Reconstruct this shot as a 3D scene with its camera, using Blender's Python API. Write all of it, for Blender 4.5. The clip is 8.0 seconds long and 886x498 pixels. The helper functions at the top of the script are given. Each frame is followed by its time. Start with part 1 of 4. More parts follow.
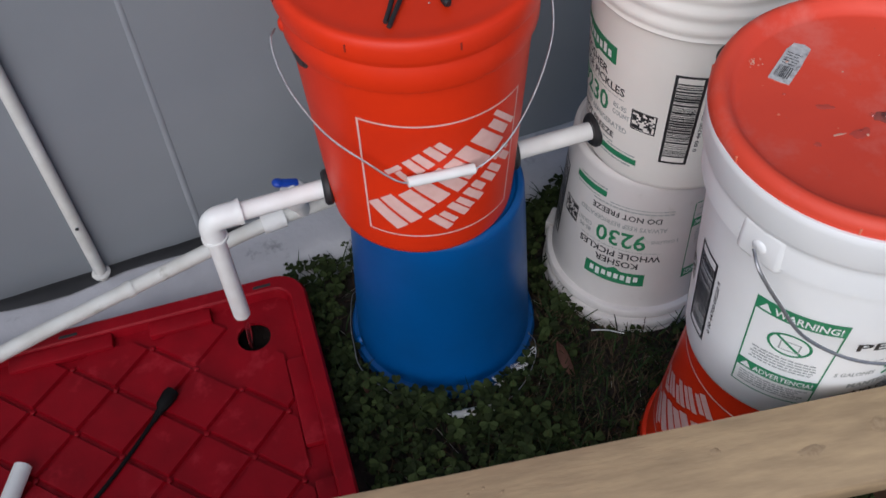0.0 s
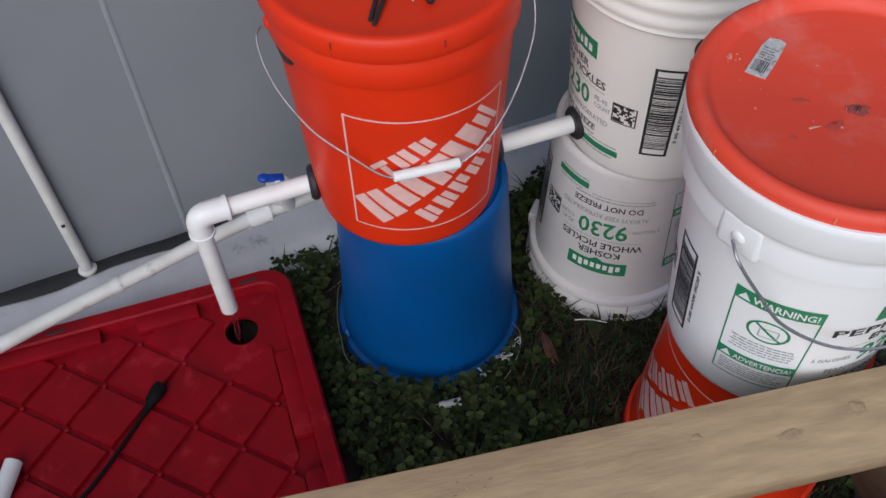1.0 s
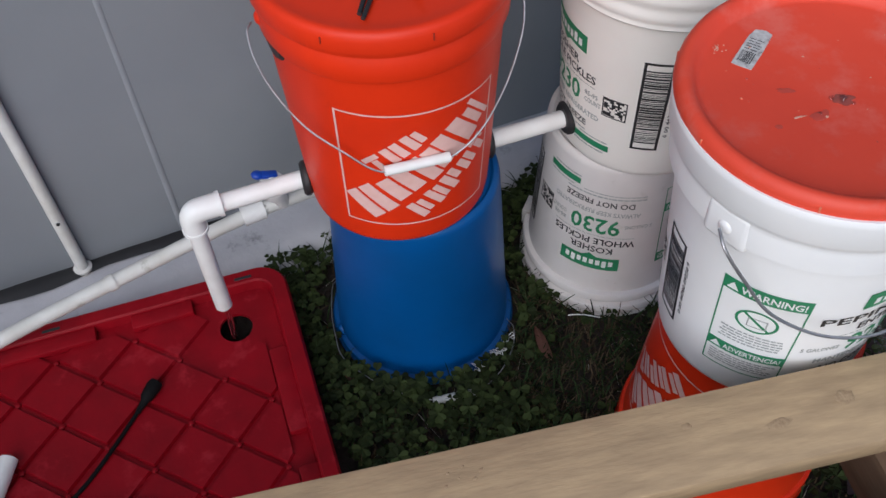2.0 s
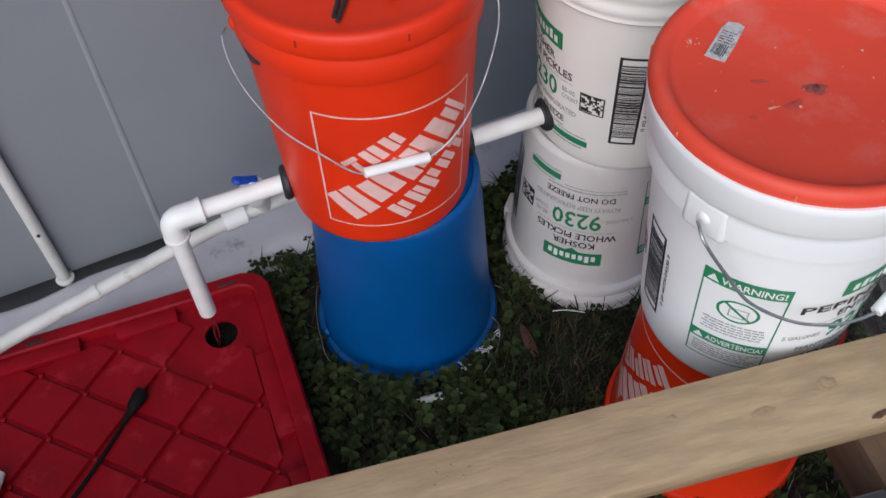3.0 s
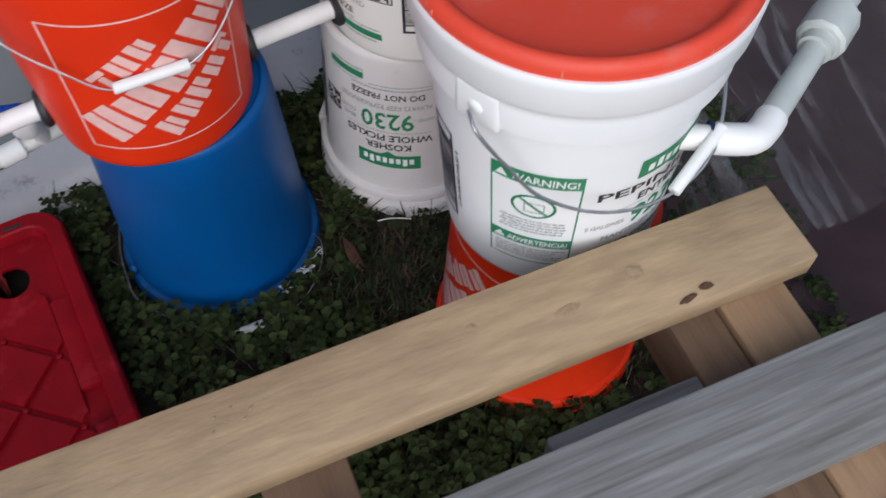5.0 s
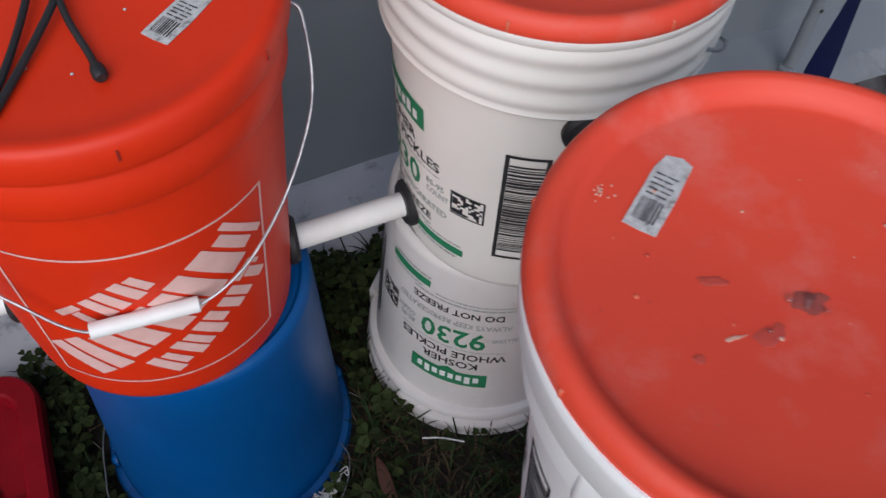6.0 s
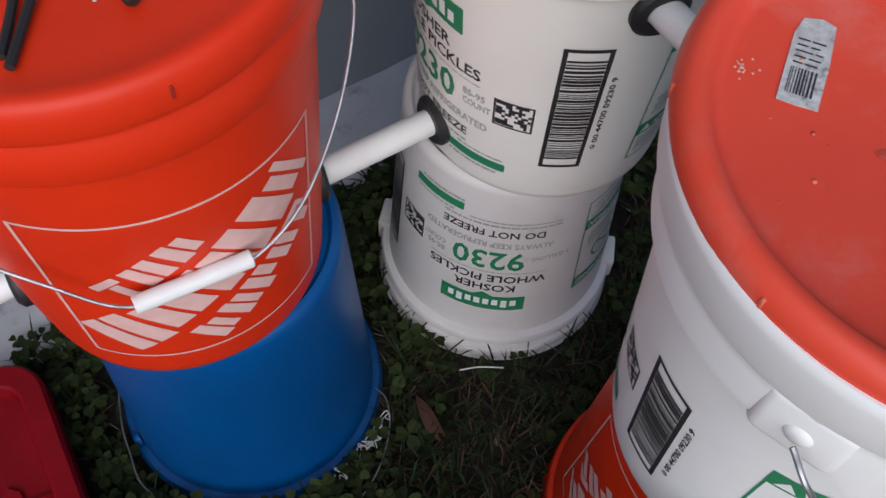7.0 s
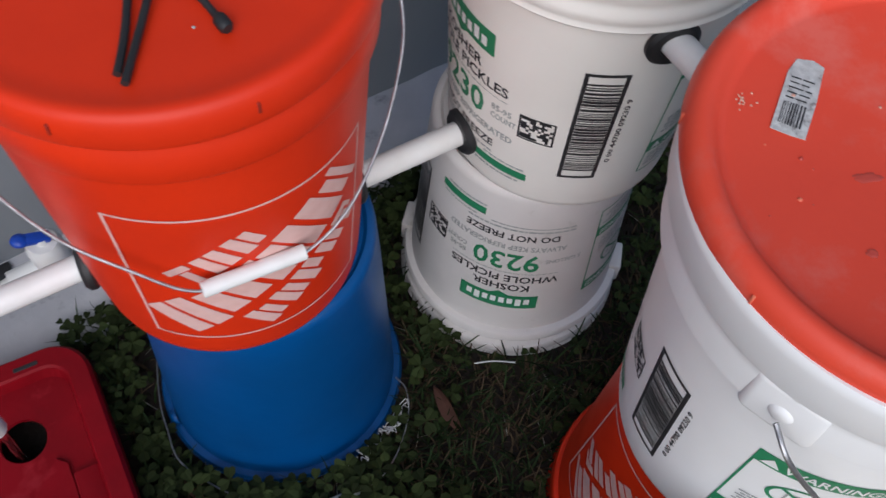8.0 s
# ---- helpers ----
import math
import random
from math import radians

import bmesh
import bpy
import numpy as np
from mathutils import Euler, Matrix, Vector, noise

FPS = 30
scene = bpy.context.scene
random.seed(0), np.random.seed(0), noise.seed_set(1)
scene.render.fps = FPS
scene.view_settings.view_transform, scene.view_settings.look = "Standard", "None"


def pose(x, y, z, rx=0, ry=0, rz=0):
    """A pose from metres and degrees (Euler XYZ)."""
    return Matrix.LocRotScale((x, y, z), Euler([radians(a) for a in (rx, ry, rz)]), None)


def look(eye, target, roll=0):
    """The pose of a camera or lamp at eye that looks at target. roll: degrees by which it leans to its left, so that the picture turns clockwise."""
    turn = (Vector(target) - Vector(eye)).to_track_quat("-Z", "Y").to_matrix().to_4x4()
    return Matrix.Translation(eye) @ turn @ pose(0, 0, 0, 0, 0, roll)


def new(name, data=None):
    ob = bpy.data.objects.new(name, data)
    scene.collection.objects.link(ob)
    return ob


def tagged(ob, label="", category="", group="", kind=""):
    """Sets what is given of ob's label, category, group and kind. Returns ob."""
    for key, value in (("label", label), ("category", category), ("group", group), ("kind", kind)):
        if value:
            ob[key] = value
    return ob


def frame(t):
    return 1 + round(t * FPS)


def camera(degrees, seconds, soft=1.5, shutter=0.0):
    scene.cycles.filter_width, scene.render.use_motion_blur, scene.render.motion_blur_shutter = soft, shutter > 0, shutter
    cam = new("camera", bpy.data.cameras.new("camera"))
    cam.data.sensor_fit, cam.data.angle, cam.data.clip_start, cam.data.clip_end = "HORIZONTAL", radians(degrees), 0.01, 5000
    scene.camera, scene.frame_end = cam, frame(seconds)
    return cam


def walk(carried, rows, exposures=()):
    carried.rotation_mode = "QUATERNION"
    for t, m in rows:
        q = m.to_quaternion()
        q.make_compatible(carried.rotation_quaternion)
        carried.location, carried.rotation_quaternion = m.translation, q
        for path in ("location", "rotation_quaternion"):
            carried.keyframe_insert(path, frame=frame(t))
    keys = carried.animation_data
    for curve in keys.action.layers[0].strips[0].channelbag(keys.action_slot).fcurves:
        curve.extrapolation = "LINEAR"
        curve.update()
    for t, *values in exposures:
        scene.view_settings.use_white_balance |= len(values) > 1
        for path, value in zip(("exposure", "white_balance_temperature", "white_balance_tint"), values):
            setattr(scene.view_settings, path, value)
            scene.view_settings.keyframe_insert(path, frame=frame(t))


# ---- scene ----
cam = camera(50.43, 8.0, soft=1.5, shutter=0.3)
PATH = [
    (0, (0.0258, -0.9279, 1.3969), (0.0259, -0.3108, 0.6100), -2.65),
    (0.5, (0.0194, -0.9429, 1.3987), (0.0244, -0.3456, 0.5968), -1.39),
    (1, (0.0214, -0.9367, 1.4140), (0.0398, -0.3284, 0.6204), -1.94),
    (1.5, (0.0209, -0.9491, 1.4215), (0.0416, -0.3343, 0.6331), -1.86),
    (1.7, (0.0239, -0.9497, 1.4158), (0.0402, -0.3352, 0.6271), -2.21),
    (2.8, (0.0408, -0.9550, 1.4091), (0.0764, -0.3565, 0.6088), -2.45),
    (3, (0.0352, -0.9527, 1.4138), (0.0696, -0.3435, 0.6216), -2.82),
    (3.5, (0.0273, -0.9573, 1.3987), (0.0634, -0.3343, 0.6173), -2.23),
    (4, (0.0368, -0.9758, 1.3671), (0.0748, -0.3700, 0.5723), -2.40),
    (4.2, (0.0602, -0.9741, 1.3523), (0.0985, -0.3842, 0.5457), -4.13),
    (5.3, (0.198, -0.806, 1.309), (0.493, 0.196, -0.397), 2.3),
    (5.5, (0.2100, -0.6980, 1.2895), (0.3318, -0.1680, 0.4565), 3.32),
    (6, (0.1955, -0.5448, 1.2052), (0.2916, 0.0153, 0.3824), 4.79),
    (6.5, (0.1315, -0.4868, 1.1225), (0.2335, 0.0087, 0.2600), 2.55),
    (7, (0.0996, -0.4844, 1.1300), (0.2541, -0.0031, 0.2671), 4.34),
    (7.5, (0.0935, -0.5000, 1.1557), (0.2703, -0.0185, 0.2972), 4.31),
    (8, (0.0621, -0.5237, 1.2022), (0.2157, -0.0390, 0.3411), 5.84),
]
EXPOSURES = [(t, e, 6030, 12) for t, e in ((0.0, 0.08), (1.7, 0.16), (3.0, 0.24), (4.2, 0.24), (5.4, 0.30), (6.0, 0.17), (6.5, 0.12), (7.0, 0.16), (8.0, 0.18))]
walk(cam, [(t, look(eye, target, roll)) for t, eye, target, roll in PATH], EXPOSURES)

# ---- daylight: dull overcast, a weak broad sun from behind the camera ----
SUN_ELEV, SUN_ROT = radians(39), radians(193)
world = bpy.data.worlds.new("world")
scene.world = world
world.use_nodes = True
wn = world.node_tree
sky = wn.nodes.new("ShaderNodeTexSky")
sky.sky_type, sky.sun_disc = "NISHITA", False
sky.sun_elevation, sky.sun_rotation = SUN_ELEV, SUN_ROT
sky.air_density, sky.dust_density, sky.ozone_density = 1.0, 1.6, 1.4
wn.nodes["Background"].inputs[1].default_value = 0.092
wn.links.new(sky.outputs[0], wn.nodes["Background"].inputs[0])
sun = new("sun", bpy.data.lights.new("sun", "SUN"))
sun.data.energy, sun.data.angle, sun.data.color = 2.1, radians(60), (1.0, 0.97, 0.94)
sun.matrix_world = look((0, 0, 0.810), (0.225, 0.974, 0.0))

# ---- materials ----


def nodes_of(name):
    mat = bpy.data.materials.new(name)
    mat.use_nodes = True
    return mat, mat.node_tree, mat.node_tree.nodes["Principled BSDF"]


def surface(name, a, b, rough=0.5, scale=20.0, bump=0.0, bump_scale=200.0, spot=None, spot_scale=8.0, spot_size=0.62, metal=0.0,
            trans=0.0, stretch=(1, 1, 1), spec=0.5, vary=0.0):
    """Two tones mixed by noise, a third as stains, fine relief, uneven gloss."""
    mat, tree, bsdf = nodes_of(name)
    n, l = tree.nodes, tree.links
    co = n.new("ShaderNodeTexCoord")
    mp = n.new("ShaderNodeMapping")
    mp.inputs["Scale"].default_value = stretch
    l.new(co.outputs["Object"], mp.inputs["Vector"])
    t1 = n.new("ShaderNodeTexNoise")
    t1.inputs["Scale"].default_value, t1.inputs["Detail"].default_value = scale, 6
    l.new(mp.outputs[0], t1.inputs["Vector"])
    mix = n.new("ShaderNodeMix")
    mix.data_type = "RGBA"
    mix.inputs[6].default_value, mix.inputs[7].default_value = (*a, 1), (*b, 1)
    ramp = n.new("ShaderNodeMapRange")
    ramp.inputs[1].default_value, ramp.inputs[2].default_value = 0.3, 0.7
    l.new(t1.outputs["Fac"], ramp.inputs[0])
    l.new(ramp.outputs[0], mix.inputs[0])
    out = mix.outputs[2]
    if spot:
        t2 = n.new("ShaderNodeTexNoise")
        t2.inputs["Scale"].default_value, t2.inputs["Detail"].default_value, t2.inputs["Roughness"].default_value = spot_scale, 8, 0.65
        l.new(mp.outputs[0], t2.inputs["Vector"])
        r2 = n.new("ShaderNodeMapRange")
        r2.inputs[1].default_value, r2.inputs[2].default_value = spot_size, spot_size + 0.12
        l.new(t2.outputs["Fac"], r2.inputs[0])
        m2 = n.new("ShaderNodeMix")
        m2.data_type = "RGBA"
        m2.inputs[7].default_value = (*spot, 1)
        l.new(out, m2.inputs[6])
        l.new(r2.outputs[0], m2.inputs[0])
        out = m2.outputs[2]
    if vary:
        info = n.new("ShaderNodeNewGeometry")
        hsv = n.new("ShaderNodeHueSaturation")
        r3 = n.new("ShaderNodeMapRange")
        r3.inputs[3].default_value, r3.inputs[4].default_value = 1 - vary, 1 + vary
        l.new(info.outputs["Random Per Island"], r3.inputs[0])
        l.new(r3.outputs[0], hsv.inputs["Value"])
        l.new(out, hsv.inputs["Color"])
        out = hsv.outputs[0]
    l.new(out, bsdf.inputs["Base Color"])
    rr = n.new("ShaderNodeMapRange")
    rr.inputs[3].default_value, rr.inputs[4].default_value = max(0.03, rough - 0.1), min(1, rough + 0.1)
    l.new(t1.outputs["Fac"], rr.inputs[0])
    l.new(rr.outputs[0], bsdf.inputs["Roughness"])
    bsdf.inputs["Metallic"].default_value = metal
    bsdf.inputs["Specular IOR Level"].default_value = spec
    bsdf.inputs["Transmission Weight"].default_value = trans
    if bump:
        t3 = n.new("ShaderNodeTexNoise")
        t3.inputs["Scale"].default_value, t3.inputs["Detail"].default_value = bump_scale, 4
        l.new(mp.outputs[0], t3.inputs["Vector"])
        bp = n.new("ShaderNodeBump")
        bp.inputs["Strength"].default_value, bp.inputs["Distance"].default_value = bump, 0.003
        l.new(t3.outputs["Fac"], bp.inputs["Height"])
        l.new(bp.outputs[0], bsdf.inputs["Normal"])
    return mat


ORANGE = surface("orange_plastic", (0.72, 0.034, 0.0045), (0.63, 0.028, 0.004), 0.44, 9, 0.04, 60, spec=0.28)
SLIT = surface("shaded_slit", (0.34, 0.018, 0.004), (0.26, 0.013, 0.003), 0.7, 60)
STENCIL_INK = surface("worn_white_stencil", (0.76, 0.50, 0.45), (0.70, 0.42, 0.37), 0.5, 60)
ORANGE_LID = surface("orange_lid_plastic", (0.73, 0.070, 0.032), (0.64, 0.055, 0.026), 0.50, 6, 0.08, 90, spec=0.36, spot=(0.68, 0.115, 0.078), spot_scale=9, spot_size=0.55)
BLUE = surface("blue_plastic", (0.001, 0.081, 0.285), (0.001, 0.066, 0.225), 0.42, 8, 0.05, 50, spec=0.35)
WHITE = surface("white_pail_plastic", (0.84, 0.84, 0.82), (0.79, 0.79, 0.77), 0.38, 10, 0.04, 60, spot=(0.55, 0.53, 0.48), spot_scale=14, spot_size=0.72)
PVC = surface("white_pvc", (0.80, 0.80, 0.77), (0.72, 0.71, 0.67), 0.4, 30, 0.04, 120, spot=(0.5, 0.46, 0.38), spot_scale=18, spot_size=0.7)
PVC_DIRTY = surface("dirty_pvc", (0.66, 0.66, 0.62), (0.54, 0.53, 0.48), 0.5, 20, 0.1, 120, spot=(0.28, 0.26, 0.2), spot_scale=14, spot_size=0.62)
GREYPIPE = surface("grey_green_pipe", (0.50, 0.53, 0.49), (0.42, 0.45, 0.42), 0.45, 20, 0.05, 120)
RUBBER = surface("black_rubber", (0.012, 0.012, 0.013), (0.02, 0.02, 0.02), 0.55, 40)
WORN = surface("scuffed_orange", (0.70, 0.22, 0.12), (0.60, 0.07, 0.03), 0.6, 140, 0.2, 200)
DULL_WHITE = surface("weathered_pail_plastic", (0.70, 0.67, 0.64), (0.62, 0.59, 0.56), 0.5, 10, 0.05, 60, spot=(0.44, 0.40, 0.34), spot_scale=11, spot_size=0.64)
# white pail plastic with the warm bounced light on the middle pail tinted in
WARM_LIT_WHITE = surface("warm_lit_pail_plastic", (0.84, 0.81, 0.74), (0.79, 0.76, 0.69), 0.40, 10, 0.04, 60, spot=(0.52, 0.49, 0.43), spot_scale=14, spot_size=0.72)
RED = surface("red_tote_plastic", (0.26, 0.002, 0.008), (0.19, 0.0016, 0.006), 0.5, 14, 0.12, 150, spec=0.16, spot=(0.31, 0.012, 0.020), spot_scale=18, spot_size=0.57)
WOOD = surface("pine_lumber", (0.46, 0.325, 0.18), (0.33, 0.23, 0.13), 0.75, 70, 0.22, 220, spot=(0.28, 0.195, 0.125), spot_scale=13, spot_size=0.54, stretch=(0.22, 1, 1))
PINE_BROWN = surface("brown_pine", (0.40, 0.25, 0.135), (0.28, 0.17, 0.09), 0.75, 80, 0.3, 220, spot=(0.20, 0.12, 0.07), spot_scale=12, spot_size=0.55, stretch=(1, 0.10, 1))
# joist pine at half strength: the shade under the bench is in the colour
JOIST_SHADED = surface("shaded_brown_lumber", (0.20, 0.12, 0.068), (0.13, 0.078, 0.043), 0.8, 80, 0.4, 220, spot=(0.12, 0.07, 0.04), spot_scale=15, spot_size=0.55, stretch=(1, 0.10, 1))
WOOD_OLD = surface("weathered_lumber", (0.27, 0.265, 0.25), (0.14, 0.135, 0.125), 0.85, 110, 0.5, 140, spot=(0.12, 0.115, 0.1), spot_scale=16, spot_size=0.6, stretch=(0.06, 1, 1))
SHEET = surface("grey_sheet", (0.225, 0.240, 0.254), (0.195, 0.208, 0.222), 0.5, 3, 0.06, 25, spot=(0.165, 0.176, 0.184), spot_scale=2.5, spot_size=0.6)
SUNK = surface("grey_painted_tube", (0.27, 0.285, 0.30), (0.22, 0.235, 0.25), 0.5, 12, 0.1, 80)
CONCRETE = surface("pale_concrete", (0.50, 0.50, 0.515), (0.40, 0.40, 0.415), 0.8, 12, 0.35, 90, spot=(0.14, 0.14, 0.14), spot_scale=13, spot_size=0.63)
SOIL = surface("dark_soil", (0.026, 0.016, 0.012), (0.012, 0.009, 0.007), 0.95, 22, 0.8, 160, spot=(0.06, 0.042, 0.028), spot_scale=45, spot_size=0.6)
CLOVER = surface("clover_leaf", (0.030, 0.043, 0.011), (0.017, 0.026, 0.008), 0.8, 30, vary=0.45, spec=0.15)
THATCH = surface("dead_grass", (0.095, 0.068, 0.040), (0.050, 0.036, 0.022), 0.9, 30, vary=0.4, spec=0.1)
GRASS = surface("grass_blade", (0.022, 0.040, 0.012), (0.014, 0.026, 0.009), 0.8, 20, vary=0.5, spec=0.15)
PALE_THREAD = surface("white_thread", (0.72, 0.72, 0.70), (0.60, 0.60, 0.58), 0.6, 80)
STRAW = surface("dry_thread", (0.42, 0.40, 0.34), (0.30, 0.27, 0.2), 0.7, 40, vary=0.4)
DEADLEAF = surface("dead_leaf", (0.20, 0.09, 0.06), (0.12, 0.05, 0.035), 0.7, 40, 0.3, 80)
WIRE = surface("galvanised_wire", (0.40, 0.40, 0.41), (0.26, 0.26, 0.27), 0.42, 60, metal=0.85)
GREEN_INK = surface("green_ink", (0.022, 0.205, 0.088), (0.03, 0.235, 0.105), 0.45, 60)
BLACK_INK = surface("black_ink", (0.022, 0.022, 0.024), (0.035, 0.035, 0.036), 0.45, 60)
GREY_INK = surface("grey_print", (0.30, 0.32, 0.31), (0.38, 0.40, 0.38), 0.5, 80)
WHITE_INK = surface("white_ink", (0.82, 0.82, 0.80), (0.77, 0.77, 0.75), 0.45, 50)
PAPER = surface("paper_sticker", (0.60, 0.60, 0.57), (0.38, 0.37, 0.35), 0.6, 160, 0.3, 300, spot=(0.20, 0.19, 0.18), spot_scale=150, spot_size=0.56)
CABLE = surface("black_cable", (0.004, 0.0035, 0.004), (0.007, 0.006, 0.006), 0.7, 60, spec=0.12)
VALVE_BLUE = surface("blue_handle", (0.008, 0.06, 0.42), (0.006, 0.045, 0.32), 0.4, 30)
NAVY = surface("navy_tarp", (0.012, 0.02, 0.10), (0.008, 0.013, 0.06), 0.5, 15, 0.2, 60)
WATER = surface("water", (0.9, 0.9, 0.9), (0.8, 0.85, 0.85), 0.1, 40, trans=1.0)
BROWN = surface("brown_cover", (0.115, 0.068, 0.072), (0.075, 0.045, 0.050), 0.42, 10, 0.5, 45, spot=(0.16, 0.11, 0.115), spot_scale=7, spot_size=0.6)
FILM = surface("clear_film", (0.42, 0.42, 0.42), (0.30, 0.30, 0.31), 0.14, 6, 0.3, 20)
film_bsdf = FILM.node_tree.nodes["Principled BSDF"]
fn, fl = FILM.node_tree.nodes, FILM.node_tree.links
film_co = fn.new("ShaderNodeTexCoord")
film_map = fn.new("ShaderNodeMapping")
film_map.inputs["Scale"].default_value = (26, 2.4, 5)
film_map.inputs["Rotation"].default_value = (0, 0, 0.35)
film_noise = fn.new("ShaderNodeTexNoise")
film_noise.inputs["Scale"].default_value, film_noise.inputs["Detail"].default_value = 1.0, 3
film_ramp = fn.new("ShaderNodeMapRange")
film_ramp.inputs[1].default_value, film_ramp.inputs[2].default_value = 0.54, 0.70
film_ramp.inputs[3].default_value, film_ramp.inputs[4].default_value = 0.05, 0.48
fl.new(film_co.outputs["Object"], film_map.inputs["Vector"])
fl.new(film_map.outputs[0], film_noise.inputs["Vector"])
fl.new(film_noise.outputs["Fac"], film_ramp.inputs[0])
fl.new(film_ramp.outputs[0], film_bsdf.inputs["Alpha"])

# ---- mesh helpers ----


def part(name, bm, mat, parent=None, label="", smooth=True):
    me = bpy.data.meshes.new(name)
    bm.to_mesh(me)
    bm.free()
    me.materials.append(mat)
    for f in me.polygons:
        f.use_smooth = smooth
    ob = new(name, me)
    ob.parent = parent
    if smooth:
        try:
            me.set_sharp_from_angle(angle=radians(38))
        except AttributeError:
            pass
    return tagged(ob, label)


def base(name, m, label, category, group="", kind=""):
    ob = new(name)
    ob.empty_display_size = 0.05
    ob.matrix_world = m
    return tagged(ob, label, category, group, kind)


def lathe(profile, seg=72, closed=False):
    """A turned form from (radius, height) pairs."""
    bm = bmesh.new()
    rings = []
    for r, z in profile:
        if r < 1e-6:
            rings.append([bm.verts.new((0, 0, z))])
        else:
            rings.append([bm.verts.new((r * math.cos(2 * math.pi * k / seg), r * math.sin(2 * math.pi * k / seg), z)) for k in range(seg)])
    pairs = list(zip(rings, rings[1:])) + ([(rings[-1], rings[0])] if closed else [])
    for a, b in pairs:
        for k in range(seg):
            k2 = (k + 1) % seg
            if len(a) == 1 and len(b) > 1:
                bm.faces.new((a[0], b[k], b[k2]))
            elif len(b) == 1 and len(a) > 1:
                bm.faces.new((a[k], a[k2], b[0]))
            elif len(a) > 1:
                bm.faces.new((a[k], a[k2], b[k2], b[k]))
    bmesh.ops.recalc_face_normals(bm, faces=bm.faces)
    return bm


def spline(points, steps=8):
    """Points of a smooth curve through those given."""
    p = [Vector(q) for q in points]
    p = [2 * p[0] - p[1]] + p + [2 * p[-1] - p[-2]]
    out = []
    for i in range(1, len(p) - 2):
        for k in range(steps):
            t = k / steps
            a, b, c, d = p[i - 1 : i + 3]
            out.append(0.5 * (2 * b + (c - a) * t + (2 * a - 5 * b + 4 * c - d) * t * t + (3 * b - 3 * c + d - a) * t ** 3))
    return out + [p[-2]]


def sweep(points, radius, seg=12, bm=None, caps=True):
    """A round rod along points; radius a number or one per point."""
    bm = bm or bmesh.new()
    p = [Vector(q) for q in points]
    rad = radius if isinstance(radius, (list, tuple)) else [radius] * len(p)
    side = None
    rings = []
    for i, q in enumerate(p):
        d = (p[min(i + 1, len(p) - 1)] - p[max(i - 1, 0)]).normalized()
        if side is None:
            side = d.orthogonal().normalized()
        side = (side - d * side.dot(d)).normalized()
        other = d.cross(side)
        rings.append([bm.verts.new(q + rad[i] * (math.cos(a) * side + math.sin(a) * other)) for a in (2 * math.pi * k / seg for k in range(seg))])
    for a, b in zip(rings, rings[1:]):
        for k in range(seg):
            bm.faces.new((a[k], a[(k + 1) % seg], b[(k + 1) % seg], b[k]))
    if caps:
        bm.faces.new(rings[0][::-1])
        bm.faces.new(rings[-1])
    bmesh.ops.recalc_face_normals(bm, faces=bm.faces)
    return bm


def box(x0, y0, z0, x1, y1, z1, bevel=0.0, seg=2, bm=None):
    bm = bm or bmesh.new()
    got = bmesh.ops.create_cube(bm, size=1.0)["verts"]
    for v in got:
        v.co = Vector(((x0 + x1) / 2 + v.co.x * (x1 - x0), (y0 + y1) / 2 + v.co.y * (y1 - y0), (z0 + z1) / 2 + v.co.z * (z1 - z0)))
    if bevel:
        es = list({e for v in got for e in v.link_edges})
        bmesh.ops.bevel(bm, geom=es, offset=bevel, segments=seg, affect="EDGES", profile=0.5)
    return bm


def poly(bm, pts):
    """A flat polygon in the print plane."""
    bm.faces.new([bm.verts.new((x, y, 0)) for x, y in pts])
    return bm


def rect(bm, x0, y0, x1, y1):
    return poly(bm, [(x0, y0), (x1, y0), (x1, y1), (x0, y1)])


def outline(bm, x0, y0, x1, y1, w):
    rect(bm, x0, y0, x1, y0 + w)
    rect(bm, x0, y1 - w, x1, y1)
    rect(bm, x0, y0 + w, x0 + w, y1 - w)
    rect(bm, x1 - w, y0 + w, x1, y1 - w)
    return bm


def lettering(text, x, y, width, height, turn=0.0, bold=0.018):
    """Flat letters with their lower left corner at x, y, fitted to a width and a height."""
    cu = bpy.data.curves.new("letters", "FONT")
    cu.body, cu.size, cu.resolution_u, cu.offset = text, 1.0, 2, bold
    ob = bpy.data.objects.new("letters", cu)
    scene.collection.objects.link(ob)
    me = bpy.data.meshes.new_from_object(ob.evaluated_get(bpy.context.evaluated_depsgraph_get()))
    bpy.data.objects.remove(ob)
    bm = bmesh.new()
    bm.from_mesh(me)
    bpy.data.meshes.remove(me)
    xs, ys = [v.co.x for v in bm.verts], [v.co.y for v in bm.verts]
    x0, y0, sx, sy = min(xs), min(ys), width / (max(xs) - min(xs)), height / (max(ys) - min(ys))
    c, s = math.cos(turn), math.sin(turn)
    for v in bm.verts:
        u, w = (v.co.x - x0) * sx, (v.co.y - y0) * sy
        v.co = Vector((x + c * u - s * w, y + s * u + c * w, 0))
    return bm


